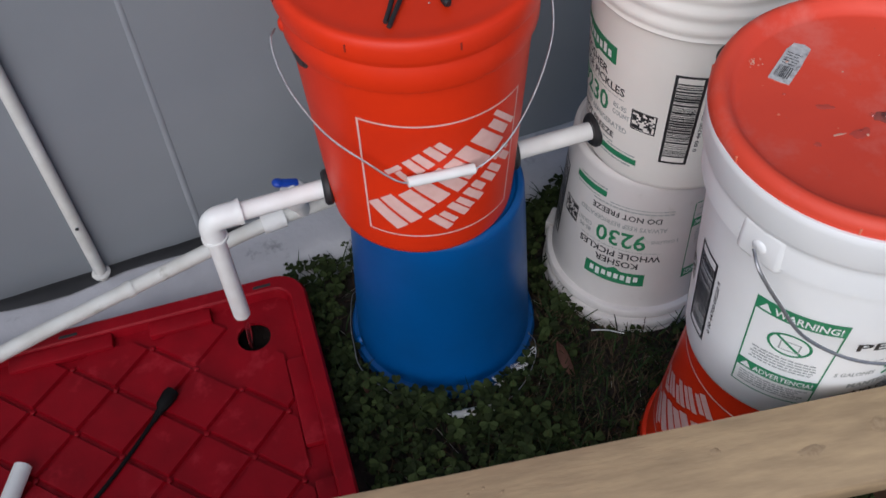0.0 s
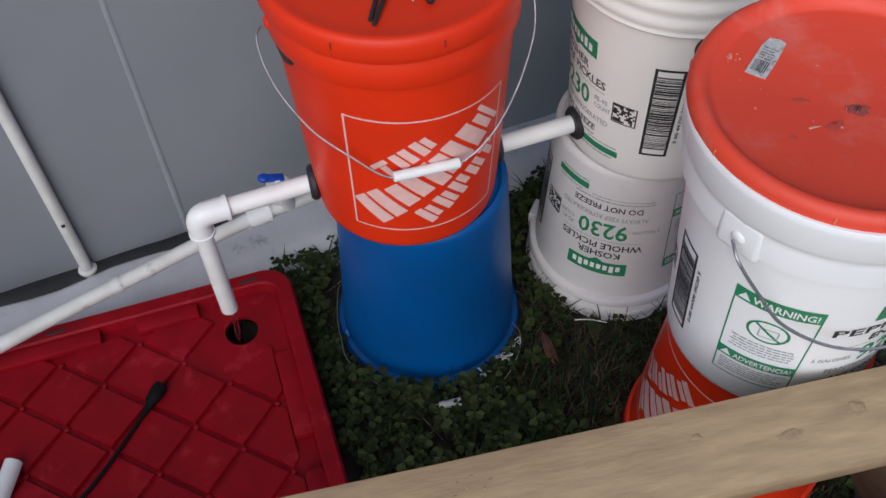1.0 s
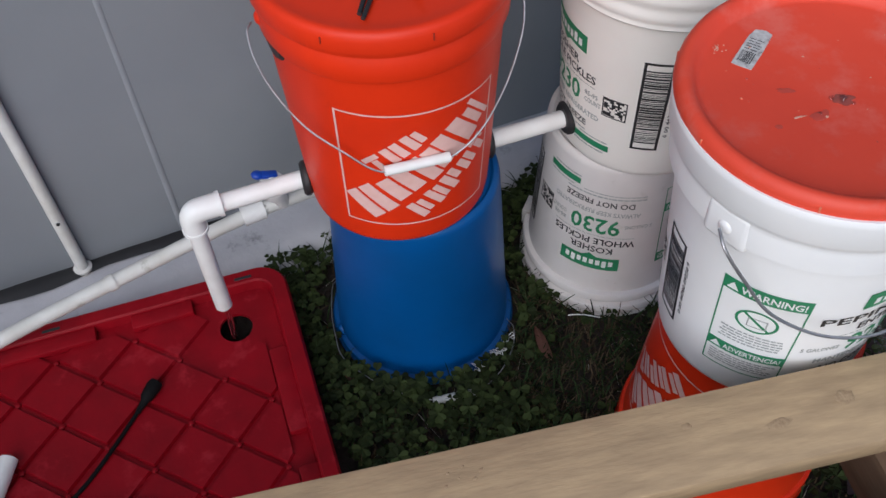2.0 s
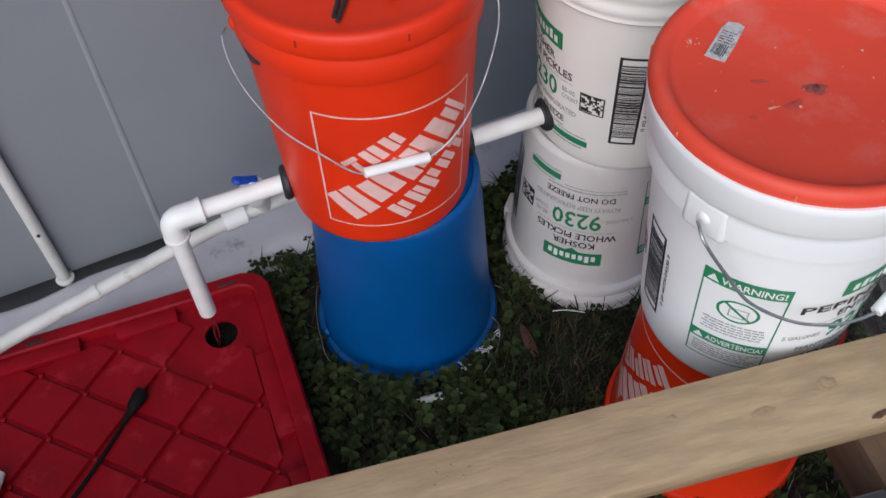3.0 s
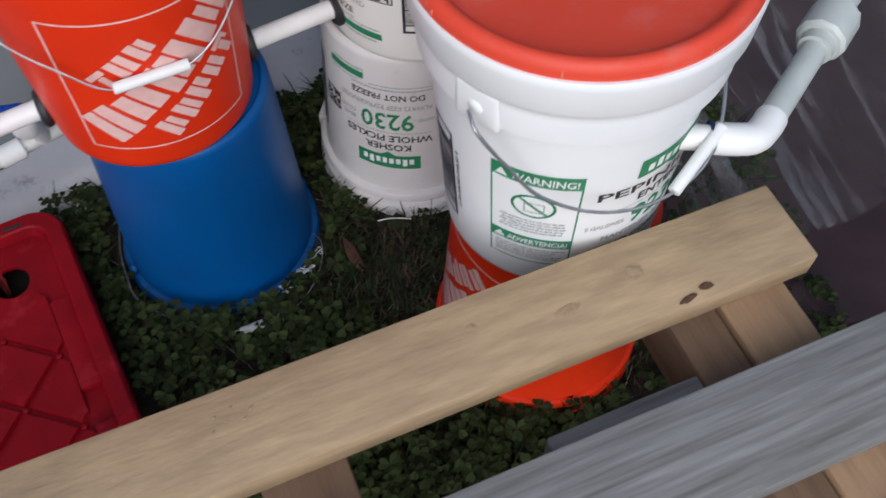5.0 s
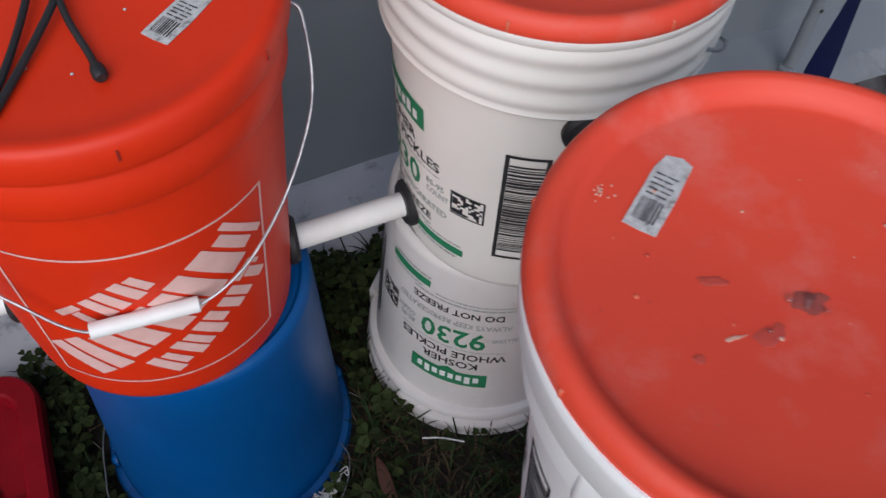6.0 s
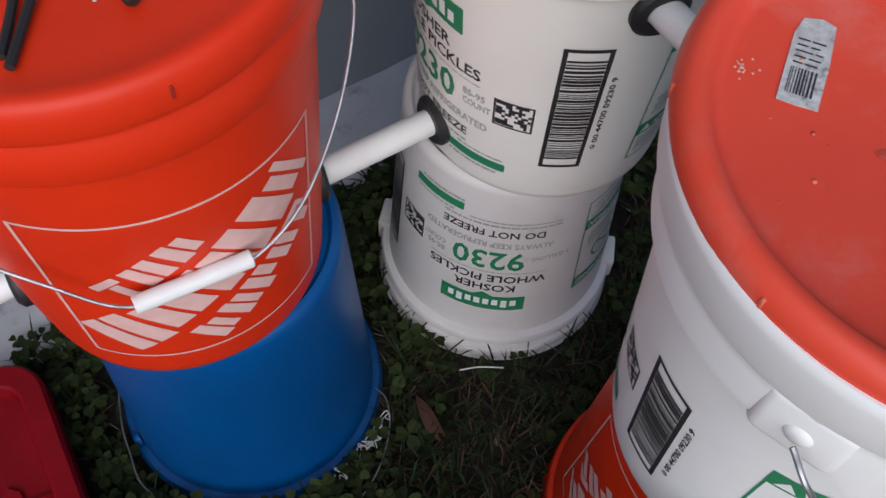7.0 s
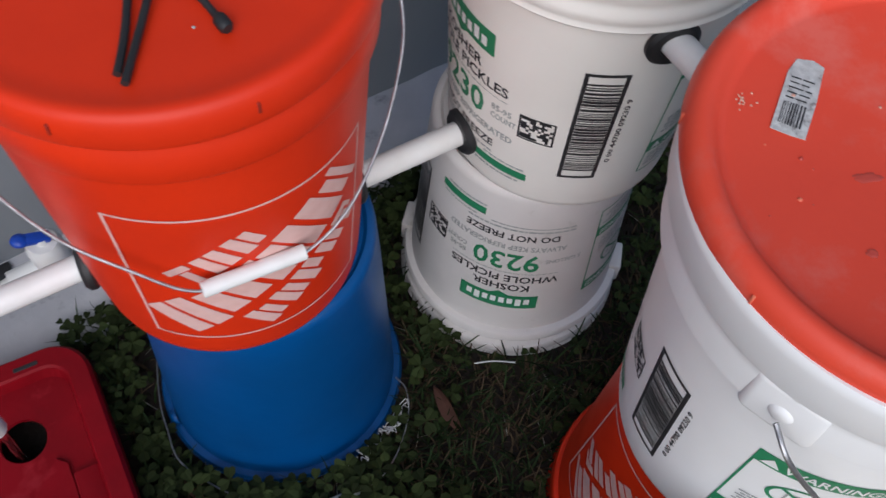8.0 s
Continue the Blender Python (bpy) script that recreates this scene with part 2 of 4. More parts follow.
def wrap(bm, theta, radius, slope, off=0.0006, askew=None):
    """Lays a flat print (x along the girth, y the height) on a pail's flank, middle at theta degrees."""
    xs = [v.co.x for v in bm.verts]
    x = min(xs)
    while x < max(xs):
        x += 0.006
        bmesh.ops.bisect_plane(bm, geom=[*bm.verts, *bm.edges, *bm.faces], plane_co=(x, 0, 0), plane_no=(1, 0, 0))
    for v in bm.verts:
        if askew:
            v.co.x, v.co.y = askew(v.co.x, v.co.y)
        r = radius + slope * v.co.y
        a = radians(theta) + v.co.x / (radius + slope * 0.14)
        v.co = Vector(((r + off) * math.cos(a), (r + off) * math.sin(a), v.co.y))
    bmesh.ops.recalc_face_normals(bm, faces=bm.faces)
    for f in bm.faces:
        c = f.calc_center_median()
        if f.normal.x * c.x + f.normal.y * c.y < 0:
            f.normal_flip()
    return bm


SLOPE = 0.056


def pail_body(r, height, rings):
    """The wall of an open pail: rounded foot, tapered flank, stiffening rings, rim, inside."""
    pr = [(0, 0.004), (r - 0.014, 0.004), (r - 0.010, 0.0), (r - 0.005, 0.001), (r - 0.0012, 0.005), (r, 0.012)]
    first = rings[0][0]
    pr += [(r + SLOPE * first * k / 6, first * k / 6) for k in range(1, 7) if first * k / 6 > 0.015]
    if len(rings) == 1 and len(rings[0]) == 4:
        z0, z1, out, ripple = rings[0]
        pr += [(r + SLOPE * z0 + 0.001, z0), (r + SLOPE * z0 + out * 0.75, z0 + 0.0015), (r + SLOPE * z0 + out, z0 + 0.005)]
        for k in range(1, 25):
            z = z0 + 0.006 + (z1 - z0 - 0.006) * k / 24
            wave = 0.5 - 0.5 * math.cos(2 * math.pi * 3 * k / 24)
            pr.append((r + SLOPE * z + out - ripple * (1 - wave) * (0 if k > 23 else 1), z))
        rings = [(0, 0, out)]
    elif len(rings[0]) == 5:
        z0, zm, z1, low_out, out = rings[0]
        for dz, q in ((0, 0.0006), (0.003, low_out * 0.55), (0.009, low_out), (zm - z0 - 0.007, low_out), (zm - z0 - 0.002, low_out - 0.0008), (zm - z0 + 0.004, out * 0.82), (zm - z0 + 0.011, out), (z1 - z0, out)):
            pr.append((r + SLOPE * (z0 + dz) + q, z0 + dz))
        rings = [(0, 0, out)]
    else:
        for z0, z1, out in rings:
            inner = r + SLOPE * z0
            pr += [(inner + 0.001, z0), (inner + out * 0.8, z0 + 0.002), (inner + out, z0 + 0.005), (inner + out, z1 - 0.004), (inner + out * 0.7, z1 - 0.001), (r + SLOPE * z1 + out * 0.35, z1 + 0.001)]
    top = rings[-1][2] + r + SLOPE * height
    pr += [(top, height - 0.004), (top - 0.002, height), (top - 0.007, height), (top - 0.010, height - 0.012), (r + SLOPE * first - 0.004, first - 0.006), (r - 0.004, 0.012), (0, 0.010)]
    return lathe(pr, 96)


def lid_parts(thing, r, z, mat, recess=0.018, skirt=0.034, at=(0, 0), flush=False):
    """A snap-on lid: sunken or nearly flush panel, round lip, skirt with pry marks."""
    if flush:
        pr = [(0, z - recess), (r - 0.030, z - recess), (r - 0.022, z - recess + 0.0006), (r - 0.014, z - 0.0012), (r - 0.009, z), (r - 0.0045, z - 0.0012), (r - 0.0015, z - 0.005),
              (r, z - 0.011), (r + 0.0008, z - skirt + 0.004), (r - 0.0004, z - skirt), (r - 0.004, z - skirt), (r - 0.005, z - 0.012), (r - 0.02, z - recess - 0.006), (0, z - recess - 0.003)]
    else:
        pr = [(0, z - recess), (r - 0.0275, z - recess), (r - 0.0235, z - recess + 0.0015), (r - 0.019, z - recess + 0.0065), (r - 0.0145, z - 0.002), (r - 0.010, z - 0.0003), (r - 0.006, z - 0.001), (r - 0.002, z - 0.005),
              (r, z - 0.010), (r + 0.001, z - skirt + 0.004), (r, z - skirt), (r - 0.004, z - skirt), (r - 0.005, z - 0.012), (r - 0.02, z - recess - 0.004), (0, z - recess - 0.003)]
    bm = lathe(pr, 112)
    bmesh.ops.translate(bm, verts=bm.verts, vec=(at[0], at[1], 0))
    lid = part("lid", bm, mat, thing)
    for k in range(8):
        a = radians(20 + 45 * k)
        half = 0.0045 if flush else min(0.005, skirt * 0.26)
        bm = box(-0.0010, -0.0006, -half, 0.0010, 0.004, half, 0.0003, 1)
        bmesh.ops.transform(bm, verts=bm.verts, matrix=pose(at[0] + (r + 0.0008) * math.cos(a), at[1] + (r + 0.0008) * math.sin(a), z - (0.014 if flush else skirt * 0.66), 0, 0, math.degrees(a) + 90))
        if flush:
            part("pry_slit", bm, SLIT, lid, "narrow dark pry slit")
        else:
            part("pry_rib", bm, WORN, lid, "scuffed pale rib")
    return lid


def ear(thing, r, z, theta, mat, size=0.7):
    """The round boss that holds the end of the bail."""
    bm = lathe([(0, size * a) if not b else (size * b, size * a) for b, a in ((0, 0.010), (0.006, 0.010), (0.012, 0.008), (0.018, 0.002), (0.020, -0.006))], 24)
    bmesh.ops.transform(bm, verts=bm.verts, matrix=pose(r * math.cos(radians(theta)), r * math.sin(radians(theta)), z, 90, 0, theta + 90))
    return part("handle_boss", bm, mat, thing)


def bail(thing, points, grip=None, radius=0.0014, mat=None, tube=None):
    wire = part("bail", sweep(spline(points, 8), radius, 8), mat or WIRE, thing, "thin bent galvanised wire handle")
    if grip:
        a, b = Vector(grip[0]), Vector(grip[1])
        d = (b - a).normalized()
        rr = 0.0068
        pts = [a, a + d * 0.0008, b - d * 0.0008, b]
        part("grip", sweep(pts, [rr - 0.001, rr, rr, rr - 0.001], 20), tube or PVC, wire, "white plastic tube grip")
    return wire


def grommet(name, place, out, parent=None, rr=0.026, thick=0.008):
    """A rubber ring that seals a pipe; out: the way it faces."""
    bm = lathe([(0.012, -thick), (rr * 0.8, -thick), (rr, -thick * 0.2), (rr, thick * 0.5), (rr * 0.85, thick), (0.0125, thick)], 32, closed=True)
    turn = Vector((0, 0, 1)).rotation_difference(Vector(out)).to_matrix().to_4x4()
    bmesh.ops.transform(bm, verts=bm.verts, matrix=Matrix.Translation(place) @ turn)
    return part(name, bm, RUBBER, parent)


# ---- prints on pails ----


def settle(x, y):
    """The square print sits a little askew on the tapered flank: wider at its foot, lower on one side."""
    p, q = (x + 0.110) / 0.220, (y - 0.042) / 0.226
    left, right = -0.1137 + 0.0095 * q, 0.1049 + 0.0048 * q
    low, high = 0.0470 - 0.0070 * p, 0.2659 - 0.0131 * p
    return left + (right - left) * p, low + (high - low) * q


def square_print(body, theta, r):
    """White outlined square with three slanting rows of stencil blocks, a trade mark drawn as plain shapes."""
    bm = outline(bmesh.new(), -0.110, 0.042, 0.110, 0.268, 0.0028)
    part("label_frame", wrap(bm, theta, r, SLOPE, askew=settle), STENCIL_INK, body, "thin white square outline", smooth=False)
    t = Vector((0.743, 0.669))
    n = Vector((-0.669, 0.743))

    def block(bm, a, b, c, d, lean=0.0):
        pts = [t * (a - lean * 0.1) + n * c, t * (b - lean * 0.1) + n * c, t * (b + lean * 0.1) + n * d, t * (a + lean * 0.1) + n * d]
        poly(bm, [(q.x, q.y) for q in pts])

    def bar(a, b, c, d):
        bm = bmesh.new()
        block(bm, a, b, c, d)
        for co, no in (((-0.106, 0, 0), (-1, 0, 0)), ((0.106, 0, 0), (1, 0, 0)), ((0, 0.046, 0), (0, -1, 0)), ((0, 0.264, 0), (0, 1, 0))):
            bmesh.ops.bisect_plane(bm, geom=[*bm.verts, *bm.edges, *bm.faces], plane_co=co, plane_no=no, clear_outer=True)
        if bm.faces:
            part("label_bar", wrap(bm, theta, r, SLOPE, askew=settle), STENCIL_INK, body, smooth=False)

    def row(t0, t1, n0, n1, cells):
        step = (t1 - t0) / cells[-1][1]
        for a, b, c, d in cells:
            bar(t0 + step * a, t0 + step * b, n0 + (n1 - n0) * c, n0 + (n1 - n0) * d)

    row(0.060, 0.150, 0.156, 0.187, [(0, 0.8, 0.72, 1), (0.3, 0.62, 0, 0.68), (1.0, 1.4, 0, 1), (1.5, 1.9, 0, 1), (2.1, 2.5, 0, 1), (2.58, 2.9, 0.1, 0.9)])
    row(-0.012, 0.222, 0.087, 0.148, [(0, 0.36, 0, 1), (0.44, 0.80, 0, 1), (0.92, 1.30, 0.1, 0.9), (1.38, 1.76, 0.1, 0.9), (1.88, 2.22, 0, 1), (2.28, 2.60, 0.05, 0.95), (2.66, 3.0, 0, 1), (3.12, 3.5, 0, 1), (3.58, 3.8, 0.12, 0.88), (3.86, 4.0, 0, 1)])
    row(0.037, 0.186, 0.038, 0.078, [(0, 0.36, 0, 1), (0.44, 0.72, 0.1, 0.9), (0.92, 1.25, 0, 1), (1.32, 1.6, 0.06, 0.94), (1.75, 2.1, 0, 1), (2.18, 2.5, 0.3, 1), (2.66, 2.98, 0.08, 0.92), (3.06, 3.36, 0.08, 0.92), (3.5, 4.1, 0.76, 1), (3.62, 3.95, 0, 0.72), (4.05, 4.2, 0.5, 1)])


def bars(bm, x0, x1, y, h, seed):
    """A line of unreadable small print as a run of short bars."""
    rnd = random.Random(seed)
    x = x0
    while x < x1 - 0.002:
        w = min(rnd.uniform(0.003, 0.010), x1 - x)
        rect(bm, x, y, x + w, y + h)
        x += w + 0.0013
    return bm


def pail_print(body, c, r, code=(0.064, 0.234), warn=117):
    """Everything printed round a white pail; c: the middle of the main text in degrees."""
    k = radians(1) * (r + SLOPE * 0.14)

    def put(name, bm, mat, deg, label=""):
        part(name, wrap(bm, c + deg, r, SLOPE), mat, body, label, smooth=False)

    def main(at, first, second, w1, w2, gallons, keep, freeze):
        bm = bmesh.new()
        poly(bm, [(-0.050, 0.206), (-0.012, 0.206), (0, 0.198), (0.012, 0.206), (0.050, 0.206), (0.050, 0.236), (-0.050, 0.236)])
        put("banner", bm, GREEN_INK, at, "green banner with a pointed lower edge")
        for j in range(8):
            bm = rect(bmesh.new(), -0.040 + j * 0.0105, 0.213, -0.033 + j * 0.0105, 0.229 if j in (1, 6) else 0.225)
            part("banner_bar", wrap(bm, c + at, r, SLOPE, 0.0011), WHITE_INK, body, smooth=False)
        for word, half, y in ((first, w1, 0.180), (second, w2, 0.160)):
            put("print_line", lettering(word, -half, y, 2 * half, 0.0145), BLACK_INK, at)
        put("print_rule", bars(bmesh.new(), -0.068, 0.070, 0.153, 0.0012, 3), GREY_INK, at)
        put("print_number", lettering("9230", -0.042, 0.112, 0.084, 0.036), GREEN_INK, at)
        put("print_line", lettering(gallons, -0.094, 0.122, 0.045, 0.008), GREY_INK, at)
        put("print_line", lettering("85-95", 0.052, 0.134, 0.024, 0.009), GREY_INK, at)
        put("print_line", lettering("COUNT", 0.052, 0.121, 0.030, 0.009), GREY_INK, at)
        put("print_line", lettering(keep, -0.072, 0.094, 0.152, 0.010), GREY_INK, at)
        put("print_line", lettering(freeze, -0.060, 0.072, 0.118, 0.012), BLACK_INK, at)
        put("print_rule", bars(bmesh.new(), -0.078, 0.060, 0.062, 0.003, 5), GREY_INK, at)
        put("print_rule", bars(bmesh.new(), -0.078, 0.030, 0.056, 0.002, 6), GREY_INK, at)

    def warning(at):
        put("warning_frame", outline(bmesh.new(), -0.047, 0.050, 0.047, 0.228, 0.0018), GREEN_INK, at, "thin green frame")
        for y0, y1, word in ((0.206, 0.2265, "WARNING!"), (0.086, 0.104, "ADVERTENCIA!")):
            bm = bmesh.new()
            rect(bm, -0.0455, y0, 0.0455, y1)
            put("warning_band", bm, GREEN_INK, at, "green band")
            bm = lettering(word, -0.026, y0 + 0.004, 0.068, y1 - y0 - 0.008)
            h = (y1 - y0) * 0.36
            poly(bm, [(-0.042, y0 + 0.004), (-0.028, y0 + 0.004), (-0.035, y0 + 0.004 + h * 1.7)])
            part("warning_word", wrap(bm, c + at, r, SLOPE, 0.0011), WHITE_INK, body, "", smooth=False)
        bm = bmesh.new()
        for j in range(40):
            a, b = 2 * math.pi * j / 40, 2 * math.pi * (j + 1) / 40
            poly(bm, [(q * 0.024 * math.cos(w), 0.167 + q * 0.021 * math.sin(w)) for q, w in ((1, a), (1, b), (0.86, b), (0.86, a))])
        poly(bm, [(-0.018, 0.180), (-0.015, 0.182), (0.018, 0.154), (0.015, 0.152)])
        put("warning_sign", bm, GREEN_INK, at, "green ring with a slash")
        bm = bmesh.new()
        outline(bm, -0.010, 0.156, 0.012, 0.174, 0.0015)
        put("warning_sign", bm, GREY_INK, at)
        for j in range(5):
            put("small_print", bars(bmesh.new(), -0.036 + 0.003 * (j % 2), 0.037, 0.137 - j * 0.0055, 0.0026, j), GREY_INK, at)
            put("small_print", bars(bmesh.new(), -0.040, 0.040 - 0.006 * (j % 3), 0.078 - j * 0.0048, 0.0024, 20 + j), GREY_INK, at)

    main(0, "KOSHER", "WHOLE PICKLES", 0.036, 0.070, "5 GALLONS", "ALWAYS KEEP REFRIGERATED", "DO NOT FREEZE")
    main(180, "PEPINILLOS", "ENTEROS", 0.088, 0.040, "5 GALONES", "MANTENER REFRIGERADO", "NO CONGELAR")
    warning(warn)
    warning(-68)
    bm = rect(bmesh.new(), 15 * k, 0.040, 43.5 * k, 0.052)
    put("green_bar", bm, GREEN_INK, 0)
    put("small_print", bars(bmesh.new(), 15 * k, 40 * k, 0.0335, 0.003, 8), GREY_INK, 0)
    put("small_print", bars(bmesh.new(), 20 * k, 43 * k, 0.056, 0.0025, 9), GREY_INK, 0)
    # blank dark square code patch
    rnd = random.Random(4)
    bm = outline(bmesh.new(), 36 * k, 0.113, 52 * k, 0.150, 0.002)
    for j in range(9):
        for i in range(11):
            if rnd.random() < 0.52:
                x = (37 + i * 1.28) * k
                rect(bm, x, 0.1160 + j * 0.0036, x + 1.28 * k, 0.1196 + j * 0.0036)
    put("code_patch", bm, BLACK_INK, 0, "dark square patch of print")
    # ladder of bars in a heavy frame
    bm = outline(bmesh.new(), 57 * k, code[0], 74 * k, code[1], 0.004)
    put("bar_code", bm, BLACK_INK, 0, "heavy black frame round a ladder of bars")
    y = code[0] + 0.014
    while y < code[1] - 0.016:
        h = rnd.choice((0.001, 0.0016, 0.0026, 0.0036))
        put("code_bar", rect(bmesh.new(), 58.8 * k, y, 72.2 * k, y + h), BLACK_INK, 0)
        y += h + rnd.choice((0.001, 0.0014, 0.0022))
    put("print_line", lettering("0 00 44700 09230 9", 78.2 * k, code[0] + 0.028, 0.105, 0.0055, radians(90)), BLACK_INK, 0)

# ---- ground, wall, footing ----


def ground_sheet():
    """One sheet to the horizon, finely uneven near the pails."""
    xs = [-300, -40, -8, -3] + [-1.6 + 0.04 * i for i in range(101)] + [4.5, 9, 40, 300]
    ys = [-300, -40, -8, -3] + [-1.6 + 0.04 * i for i in range(71)] + [3, 9, 40, 300]
    bm = bmesh.new()
    grid = []
    for y in ys:
        row = []
        for x in xs:
            z = 0.008 * noise.noise((x * 7, y * 7, 0)) + 0.006 * noise.noise((x * 19, y * 19, 3)) - 0.006
            if abs(x) > 2.6 or abs(y) > 1.7:
                z = -0.01
            row.append(bm.verts.new((x, y, z)))
        grid.append(row)
    for a, b in zip(grid, grid[1:]):
        for i in range(len(xs) - 1):
            bm.faces.new((a[i], a[i + 1], b[i + 1], b[i]))
    return bm


ground = tagged(part("ground", ground_sheet(), SOIL), "dark damp soil under clover and grass", "ground", kind="structure")

WALL = pose(0, 0.348, 0, 0, 0, 19.8)


def wall_sheet():
    """A stretched grey sheet with faint sags between its poles and a hem above the footing."""
    bm = bmesh.new()
    xs = [-3.0 + 0.05 * i for i in range(111)]
    zs = [0.035, 0.05, 0.08, 0.14, 0.25, 0.4, 0.6, 0.8, 1.0, 1.3, 1.6, 1.9, 2.2]
    front, back = [], []
    for z in zs:
        wave = [0.006 * noise.noise((x * 2.2, z * 1.1, 5)) + 0.010 * math.exp(-z / 0.1) * noise.noise((x * 9, 0, 1)) for x in xs]
        front.append([bm.verts.new((x, w, z)) for x, w in zip(xs, wave)])
        back.append([bm.verts.new((x, w + 0.006, z)) for x, w in zip(xs, wave)])
    for g, flip in ((front, False), (back, True)):
        for a, b in zip(g, g[1:]):
            for i in range(len(xs) - 1):
                q = (a[i], a[i + 1], b[i + 1], b[i])
                bm.faces.new(q[::-1] if flip else q)
    for i in range(len(xs) - 1):
        bm.faces.new((front[0][i], back[0][i], back[0][i + 1], front[0][i + 1]))
    return bm


wall = tagged(part("wall_north", wall_sheet(), SHEET), "grey stretched sheet wall, smooth and slightly sagging", "wall", kind="structure")
wall.matrix_world = WALL


def footing(x0, x1):
    """A rough pale strip of concrete along the foot of the wall, with a crumbled front edge."""
    bm = bmesh.new()
    xs = [x0 + 0.03 * i for i in range(int((x1 - x0) / 0.03) + 1)]
    rows = []
    for j, (y, z) in enumerate(((0.12, 0.03), (0.02, 0.034), (-0.05, 0.032), (-0.10, 0.026), (-0.135, 0.016), (-0.155, -0.005), (-0.16, -0.04))):
        rows.append([bm.verts.new((x, y - (0.022 * noise.noise((x * 5, j * 0.2, 2)) + 0.010 * noise.noise((x * 17, j, 4)) if j > 2 else 0),
                                   z + 0.004 * noise.noise((x * 12, y * 12, 7)))) for x in xs])
    for a, b in zip(rows, rows[1:]):
        for i in range(len(xs) - 1):
            bm.faces.new((b[i], b[i + 1], a[i + 1], a[i]))
    return bm


drape = tagged(part("sheet_skirt", footing(0.482, 2.5), SHEET), "grey sheet lying folded over the foot of the wall", "sheet", kind="structure")
drape.matrix_world = WALL @ pose(0, 0, 0.004)
foot = tagged(part("footing", footing(-3.0, 0.48), CONCRETE), "pale stained concrete strip along the wall", "footing", kind="structure")
foot.matrix_world = WALL


def wall_pole(x, y, z0, z1, r, label, mat=PVC_DIRTY, footed=True):
    ob = base("wall_pole", WALL @ pose(x, y, z0), label, "pole", "poles of the sheet wall")
    part("tube", sweep([(0, 0, 0), (0, 0, (z1 - z0) / 2), (0, 0, z1 - z0)], r, 16), mat, ob)
    if footed:
        part("foot_ring", lathe([(r, 0.0), (r + 0.006, 0.0), (r + 0.006, 0.009), (r, 0.012)], 20), mat, ob)
        bm = lathe([(0, 0.003), (0.003, 0.002), (0.0035, 0)], 10)
        bmesh.ops.transform(bm, verts=bm.verts, matrix=pose(0, -r - 0.0003, 0.145, 90, 0, 0))
        part("screw", bm, RUBBER, ob)
    return ob


wall_pole(-0.64, -0.014, 0.033, 2.2, 0.011, "white painted tube standing in front of the grey sheet")
wall_pole(-0.449, 0.0055, 0.033, 2.2, 0.008, "thin tube half sunk into the grey sheet", SUNK, False)
wall_pole(1.01, -0.10, 0.034, 2.2, 0.011, "grey tube at the end of the sheet wall", SHEET)


def strip(points, half, mat, name, label, category):
    bm = bmesh.new()
    rows = []
    for i, (x, y, z) in enumerate(points):
        w = half * (0.8 + 0.4 * noise.noise((i * 0.7, 1, 2)))
        rows.append([bm.verts.new((x, y + w * s, z + 0.004 * (1 - s * s))) for s in (-1, -0.4, 0.4, 1)])
    for a, b in zip(rows, rows[1:]):
        for k in range(3):
            bm.faces.new((a[k], b[k], b[k + 1], a[k + 1]))
    bmesh.ops.recalc_face_normals(bm, faces=bm.faces)
    return tagged(part(name, bm, mat), label, category)


dark_hem = strip([(-1.9 + 0.05 * i, -0.014 + 0.006 * math.sin(i), 0.037) for i in range(32)], 0.022, RUBBER, "sheet_hem", "black crumpled hem at the foot of the grey sheet", "hem")
dark_hem.matrix_world = WALL

# ---- pails ----
RINGS_A = [(0.318, 0.356, 0.0065)]
RINGS_B = [(0.294, 0.378, 0.0100, 0.0024)]
RINGS_R = [(0.289, 0.337, 0.378, 0.0112, 0.0158)]


